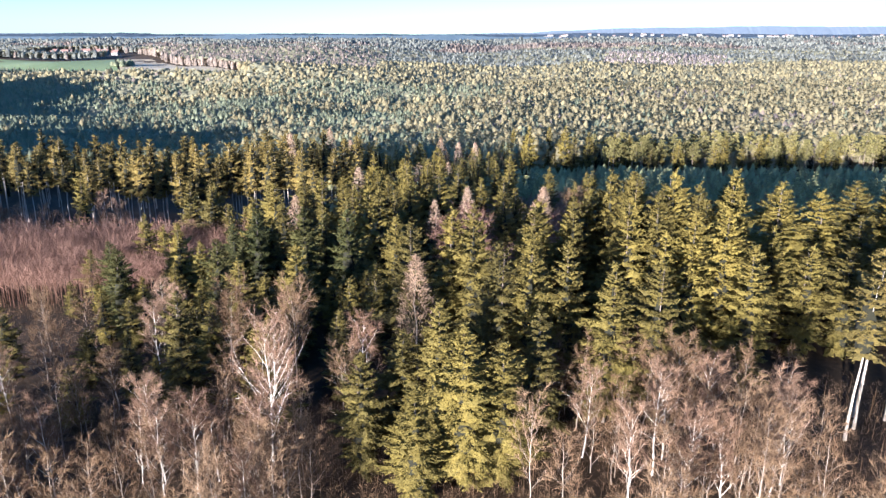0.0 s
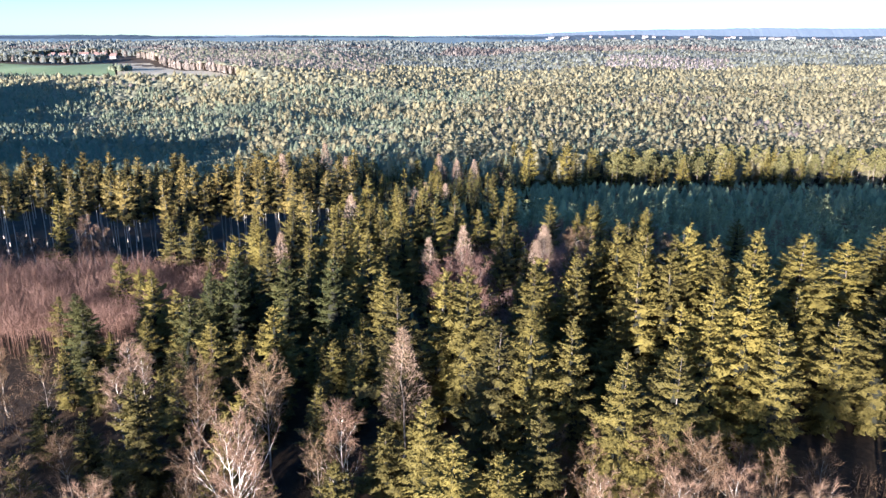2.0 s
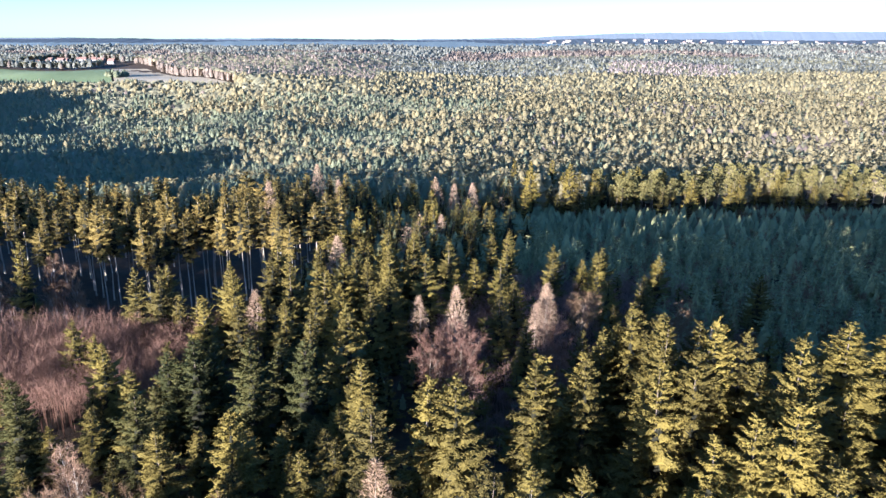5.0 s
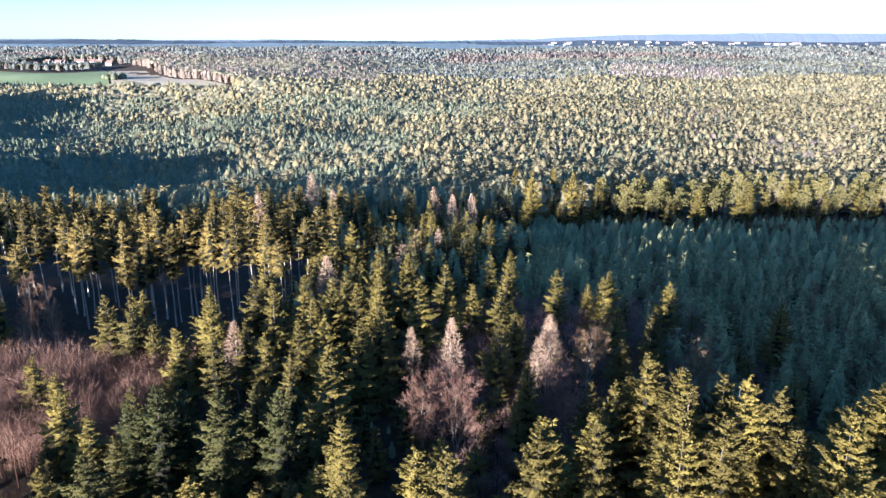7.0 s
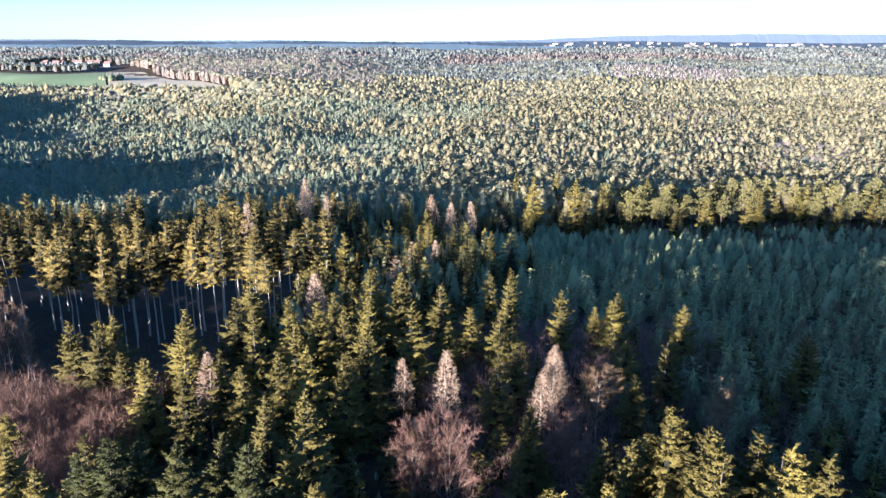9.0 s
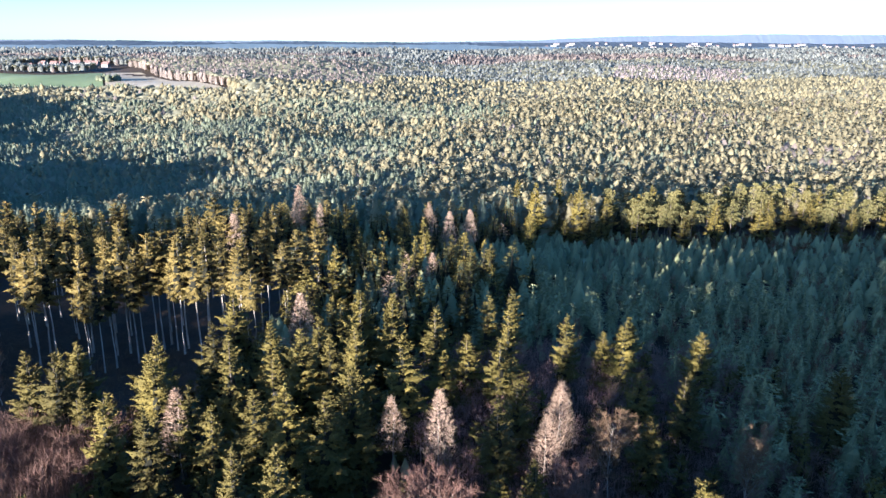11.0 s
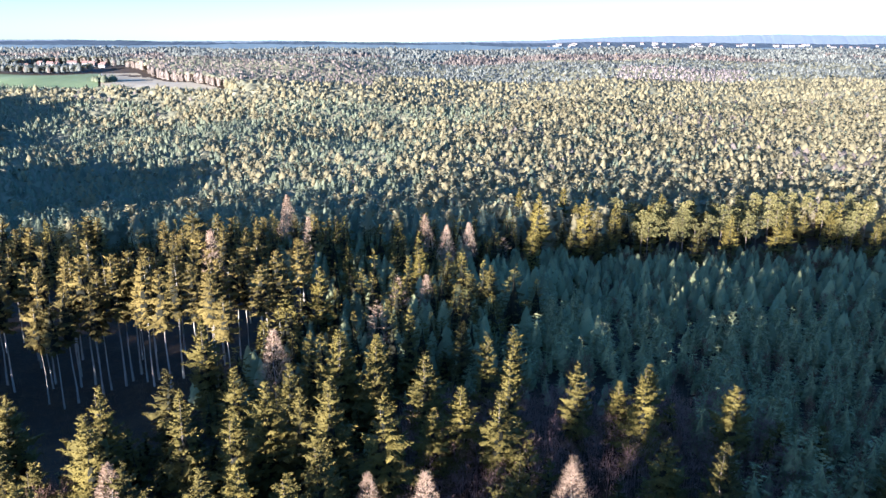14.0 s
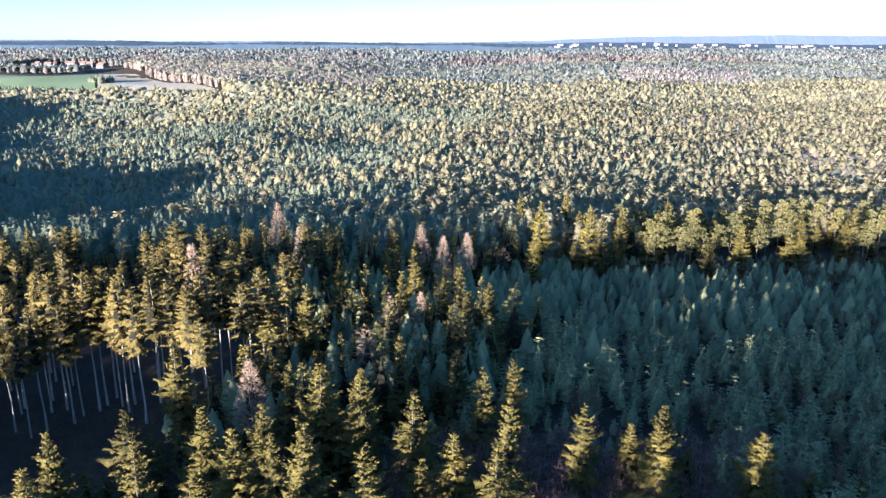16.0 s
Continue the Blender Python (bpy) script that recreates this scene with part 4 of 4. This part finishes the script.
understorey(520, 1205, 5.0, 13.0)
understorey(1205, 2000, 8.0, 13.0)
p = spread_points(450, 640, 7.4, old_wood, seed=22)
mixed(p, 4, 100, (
    ("spruce_wood", "sunlit spruces standing close beyond the plantation", NEAR_T, SPRUCE_HAZED, -9, 0.1, 1.25, 0.95),
    ("pine_wood", "paler sunlit pines standing close together", PINE_NEAR_T, PINE_HAZED, 0.1, 1.0, 1.6, 1.0),
    ("larch_wood", "pinkish leafless larches among the spruces", LARCH_T, TWIGS_HAZED, 1.0, 9, 1.3, 0.9)), side=0.45)
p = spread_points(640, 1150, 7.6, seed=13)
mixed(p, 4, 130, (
    ("spruce_wood", "distant spruces across the valley", MID_T, SPRUCE_HAZED, -9, 0.0, 1.2, 0.95),
    ("pine_wood", "distant sunlit pines, haze in their pale colour", PINE_MID_T, PINE_HAZED, 0.0, 0.9, 1.6, 1.0),
    ("bare_wood", "distant leafless pinkish-grey trees", BARE_FAR_T, TWIGS_HAZED, 0.9, 9, 1.6, 0.88)), side=0.45)
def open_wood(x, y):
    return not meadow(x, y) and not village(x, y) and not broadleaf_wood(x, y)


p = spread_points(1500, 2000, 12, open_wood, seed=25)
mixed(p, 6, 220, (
    ("pine_wood", "far green conifers on the rising land, haze in their pale colour", LAST_T, HAZY_AFAR, -9, 0.72, 1.95, 0.95),
    ("bare_wood", "far leafless pinkish-grey woods", LAST_T, TWIGS_HAZED, 0.72, 9, 1.95, 0.85)))
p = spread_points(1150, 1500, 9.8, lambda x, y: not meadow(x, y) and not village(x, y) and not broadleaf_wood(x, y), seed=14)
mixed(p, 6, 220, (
    ("pine_wood", "far green conifers on the rising land, haze in their pale colour", PINE_FAR_T, PINE_HAZED, -9, 0.72, 1.75, 0.95),
    ("bare_wood", "far leafless pinkish-grey woods", BARE_FAR_T, TWIGS_HAZED, 0.72, 9, 1.6, 0.85)))
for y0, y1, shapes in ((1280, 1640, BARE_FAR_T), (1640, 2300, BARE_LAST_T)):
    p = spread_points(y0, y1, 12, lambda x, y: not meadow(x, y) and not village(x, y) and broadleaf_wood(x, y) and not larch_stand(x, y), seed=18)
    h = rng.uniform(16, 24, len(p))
    wood("bare_wood", "leafless pinkish-grey broadleaf wood behind the fields", shapes, p[:, 0], p[:, 1], h, h * 1.4, TWIGS_HAZED)
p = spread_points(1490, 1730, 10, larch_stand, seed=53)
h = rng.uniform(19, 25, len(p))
wood("larch_wood", "pale pinkish stand of leafless larches on the rising land", FAR_T, p[:, 0], p[:, 1], h, h * 1.6, LARCH_HAZED)
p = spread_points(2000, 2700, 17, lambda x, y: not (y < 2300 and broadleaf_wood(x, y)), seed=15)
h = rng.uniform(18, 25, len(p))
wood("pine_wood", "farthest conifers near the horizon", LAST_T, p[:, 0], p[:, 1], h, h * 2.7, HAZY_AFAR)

p = spread_points(156, 204, 1.9, lambda x, y: thicket(x, y) and free(x, y, 1.6), seed=16)
h = 2.5 - ground_z(p[:, 0], p[:, 1]) + rng.uniform(-4, 1.2, len(p))
wood("thicket", "dense red-brown leafless thicket of young beeches", THICKET_T, p[:, 0], p[:, 1], h, h * 0.75, RED_TWIGS, "thicket")
p = spread_points(140, 238, 2.2, lambda x, y: scrub(x, y) and free(x, y, 1.4), seed=19)
h = 2.5 - ground_z(p[:, 0], p[:, 1]) + rng.uniform(-4.5, 1.5, len(p))
wood("scrub", "dark leafless brown scrub in the shade of spruces", SCRUB_T, p[:, 0], p[:, 1], h, h * 0.8, SCRUB_TWIGS, "scrub")
p = spread_points(64, 100, 2.1, lambda x, y: abs(x) < 88 and free(x, y, 0.9), seed=17)
h = rng.uniform(2, 5, len(p))
wood("underbrush", "tangled leafless brown underbrush at the wood's edge", BRUSH_T, p[:, 0], p[:, 1], h, h * 1.1, GREY_TWIGS, "underbrush")
p = spread_points(150, 262, 5.6, lambda x, y: -34 < x < 150 and not thicket(x, y) and not scrub(x, y) and not young(x, y) and not clearing(x, y) and free(x, y, 1.6) and noise.noise((x / 20, y / 20, 7.0)) > -0.1, seed=20)
h = rng.uniform(1.5, 4.5, len(p))
wood("undergrowth", "low dark spruce undergrowth between the trunks", LOW_T, p[:, 0], p[:, 1], h, h * 1.3, NEEDLES_YOUNG, "undergrowth")


p = spread_points(95, 158, 3.2, lambda x, y: x < -36 and free(x, y, 1.2), seed=24)
h = rng.uniform(1.5, 5, len(p))
wood("brush", "dark leafless brown brush below the birches", BRUSH_T, p[:, 0], p[:, 1], h, h * 1.2, GREY_TWIGS, "brush")
p = spread_points(203, 300, 3.6, lambda x, y: x < -44 and free(x, y, 1.2), seed=23)
h = rng.uniform(1.5, 4.5, len(p))
wood("brush", "low dark leafless brush before the tall spruces", BRUSH_T, p[:, 0], p[:, 1], h, h * 1.2, GREY_TWIGS, "brush")


p = spread_points(1215, 1330, 8.0, lambda x, y: meadow(x, y) and (x < -545 + 0.2 * (1330 - y) or y < 1262), seed=51)
h = rng.uniform(5, 10, len(p))
wood("young_wood", "low dark conifers along the near edge of the fields", FAR_T, p[:, 0], p[:, 1], h, h * 2.2, SPRUCE_HAZED)
r = np.random.default_rng(52)
p = np.stack([r.normal(-628, 11, 16), r.normal(1425, 9, 16)], 1)
h = r.uniform(9, 15, 16)
wood("copse", "small dark copse standing in the field", PINE_MID_T, p[:, 0], p[:, 1], h, h * 2.4, SPRUCE_HAZED)


# ---- fields beyond the valley ----
def field(name, corners, material, label):
    """A sheet over the land between four corners: near left, near right, far right, far left."""
    a, b, c, d = (np.array(v, float) for v in corners)
    u, v = np.meshgrid(np.linspace(0, 1, 20), np.linspace(0, 1, 14))
    q = (1 - v)[..., None] * ((1 - u)[..., None] * a + u[..., None] * b) + v[..., None] * ((1 - u)[..., None] * d + u[..., None] * c)
    z = ground_z(q[..., 0], q[..., 1]) + 0.5
    verts = np.concatenate([q, z[..., None]], -1).reshape(-1, 3).tolist()
    faces = [(j * 20 + i, j * 20 + i + 1, (j + 1) * 20 + i + 1, (j + 1) * 20 + i) for j in range(13) for i in range(19)]
    return tagged(mesh_object(name, verts, faces, material, True), label, "field", kind="structure")


field("field_1", ((-1000, 1225), (-545, 1225), (-712, 1580), (-1090, 1600)), FIELD_GREEN, "green winter crop field on the hill beyond the wood")
field("field_2", ((-541, 1225), (-310, 1232), (-640, 1600), (-708, 1582)), FIELD_TAN, "pale tan stubble field on the hill beyond the wood")


# ---- ridges on the horizon, haze in their colour ----
def ridge(name, y, near, foot, top_of, seed, material, label):
    """A long wooded ridge with an uneven skyline: a near slope and a back slope."""
    xs = np.linspace(-1.0 * y, 1.0 * y, 520)
    top = np.array([top_of(x / y) + 4 * noise.noise((x / 160, seed, 0)) + 2.5 * noise.noise((x / 25, seed, 1)) + 8 * noise.noise((x / 700, seed, 2)) for x in xs])
    verts = [(x, near, foot) for x in xs] + [(x, y, z) for x, z in zip(xs, top)] + [(x, y + 260, -80.0) for x in xs]
    n = len(xs)
    faces = [(k * n + i, k * n + i + 1, (k + 1) * n + i + 1, (k + 1) * n + i) for k in range(2) for i in range(n - 1)]
    return tagged(mesh_object(name, verts, faces, material), label, "hills", kind="structure"), xs, top


# mottled blue-grey: the haze of distance is painted as base colour
def haze_tone(name, low, high):
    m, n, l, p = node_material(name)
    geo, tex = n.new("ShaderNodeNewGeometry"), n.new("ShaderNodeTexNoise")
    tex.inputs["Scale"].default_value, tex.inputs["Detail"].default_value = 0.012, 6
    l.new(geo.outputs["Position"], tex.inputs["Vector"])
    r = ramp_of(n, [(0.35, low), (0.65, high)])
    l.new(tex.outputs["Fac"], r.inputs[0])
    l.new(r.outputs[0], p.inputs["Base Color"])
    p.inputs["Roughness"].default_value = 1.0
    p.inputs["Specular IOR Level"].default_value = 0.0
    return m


ridge("backdrop_1", 2810, 2760, 10, lambda s: 82 + 4 * s, 1.3, haze_tone("near_ridge_haze", (0.03, 0.042, 0.056), (0.038, 0.052, 0.068)), "pale blue-grey wooded ridge in the haze")
_, town_x, town_top = ridge("backdrop_2", 3560, 3160, 60, lambda s: 99 + 12 * float(ease(s, -0.2, 0.5)), 4.7, haze_tone("middle_ridge_haze", (0.06, 0.075, 0.095), (0.07, 0.088, 0.108)), "pale blue wooded ridge in the haze")
ridge("backdrop_3", 4480, 4300, 40, lambda s: 112 + 58 * float(ease(s, -0.1, 0.5)), 8.1, haze_tone("far_ridge_haze", (0.075, 0.092, 0.118), (0.083, 0.1, 0.126)), "hills on the horizon in faint haze blue")


# ---- houses of the village and of the far town ----
def house_shape(w, d, h, roof, windows):
    """Meshes of walls, roof and one window."""
    def mesh(name, verts, faces, material):
        me = bpy.data.meshes.new(name)
        me.from_pydata(verts, [], faces)
        me.materials.append(material)
        return me
    x, y = w / 2, d / 2
    box = [(-x, -y, -2), (x, -y, -2), (x, y, -2), (-x, y, -2), (-x, -y, h), (x, -y, h), (x, y, h), (-x, y, h), (-x, 0, h + roof), (x, 0, h + roof)]
    walls = mesh("wall", box, [(0, 1, 5, 4), (2, 3, 7, 6), (3, 0, 4, 8, 7), (1, 2, 6, 9, 5)], PLASTER)
    e, k = 0.5, roof * 0.5 / y
    a = [(-x - e, -y - e, h - k), (x + e, -y - e, h - k), (x + e, 0, h + roof + 0.1), (-x - e, 0, h + roof + 0.1), (x + e, y + e, h - k), (-x - e, y + e, h - k)]
    low = [(p[0], p[1], p[2] - 0.25) for p in a]
    tiles = mesh("roof", a + low, [(0, 1, 2, 3), (3, 2, 4, 5), (7, 6, 9, 8), (8, 9, 11, 10), (0, 6, 7, 1), (4, 10, 11, 5), (1, 7, 8, 2), (2, 8, 10, 4), (5, 11, 9, 3), (3, 9, 6, 0)], ROOF)
    pane = mesh("window", [(-0.7, -0.06, -0.8), (0.7, -0.06, -0.8), (0.7, -0.06, 0.8), (-0.7, -0.06, 0.8), (-0.7, 0.1, -0.8), (0.7, 0.1, -0.8), (0.7, 0.1, 0.8), (-0.7, 0.1, 0.8)],
                [(0, 1, 2, 3), (0, 4, 5, 1), (1, 5, 6, 2), (2, 6, 7, 3), (3, 7, 4, 0)], GLASS)
    spots = [(-x + (i + 0.5) * w / windows, -y, z) for i in range(windows) for z in np.arange(1.8, h - 0.8, 2.8)]
    return walls, tiles, pane, spots


def house(shape, x, y, z, turn, label, group):
    walls, tiles, pane, spots = shape
    e = new("house")
    e.location, e.rotation_euler = (x, y, z), (0, 0, turn)
    part("wall", walls, e)
    part("roof", tiles, e)
    for s in spots:
        part("window", pane, e).location = s
    return tagged(e, label, "house", group)


VILLAGE_SHAPES = [house_shape(12, 9, 5.5, 4, 4), house_shape(16, 10, 6, 4.5, 5), house_shape(10, 9, 5, 4.5, 3)]
hr = np.random.default_rng(31)
for i in range(14):
    x, y = -975 + 13.5 * i + hr.uniform(-3, 3), 1800 + hr.uniform(-35, 35)
    house(VILLAGE_SHAPES[i % 3], x, y, float(ground_z(x, y)), hr.uniform(-0.5, 0.5), "pale plastered village house with a red-brown roof", "village houses beyond the fields")
TOWN_SHAPES = [house_shape(14, 11, 6, 2.5, 4), house_shape(24, 13, 6.5, 1.5, 6), house_shape(10, 9, 5, 3, 3)]
for i in range(70):
    x = 400 + 25 * i + hr.uniform(-12, 12)
    if hr.random() < 0.25:
        continue
    f = hr.uniform(0.35, 0.8)
    z = 60 + f * (float(np.interp(x, town_x, town_top)) - 60)
    house(TOWN_SHAPES[int(hr.integers(3))], x, 3160 + 400 * f, z + 0.5, hr.uniform(-0.3, 0.3), "white building of a distant town on the ridge", "distant town buildings")
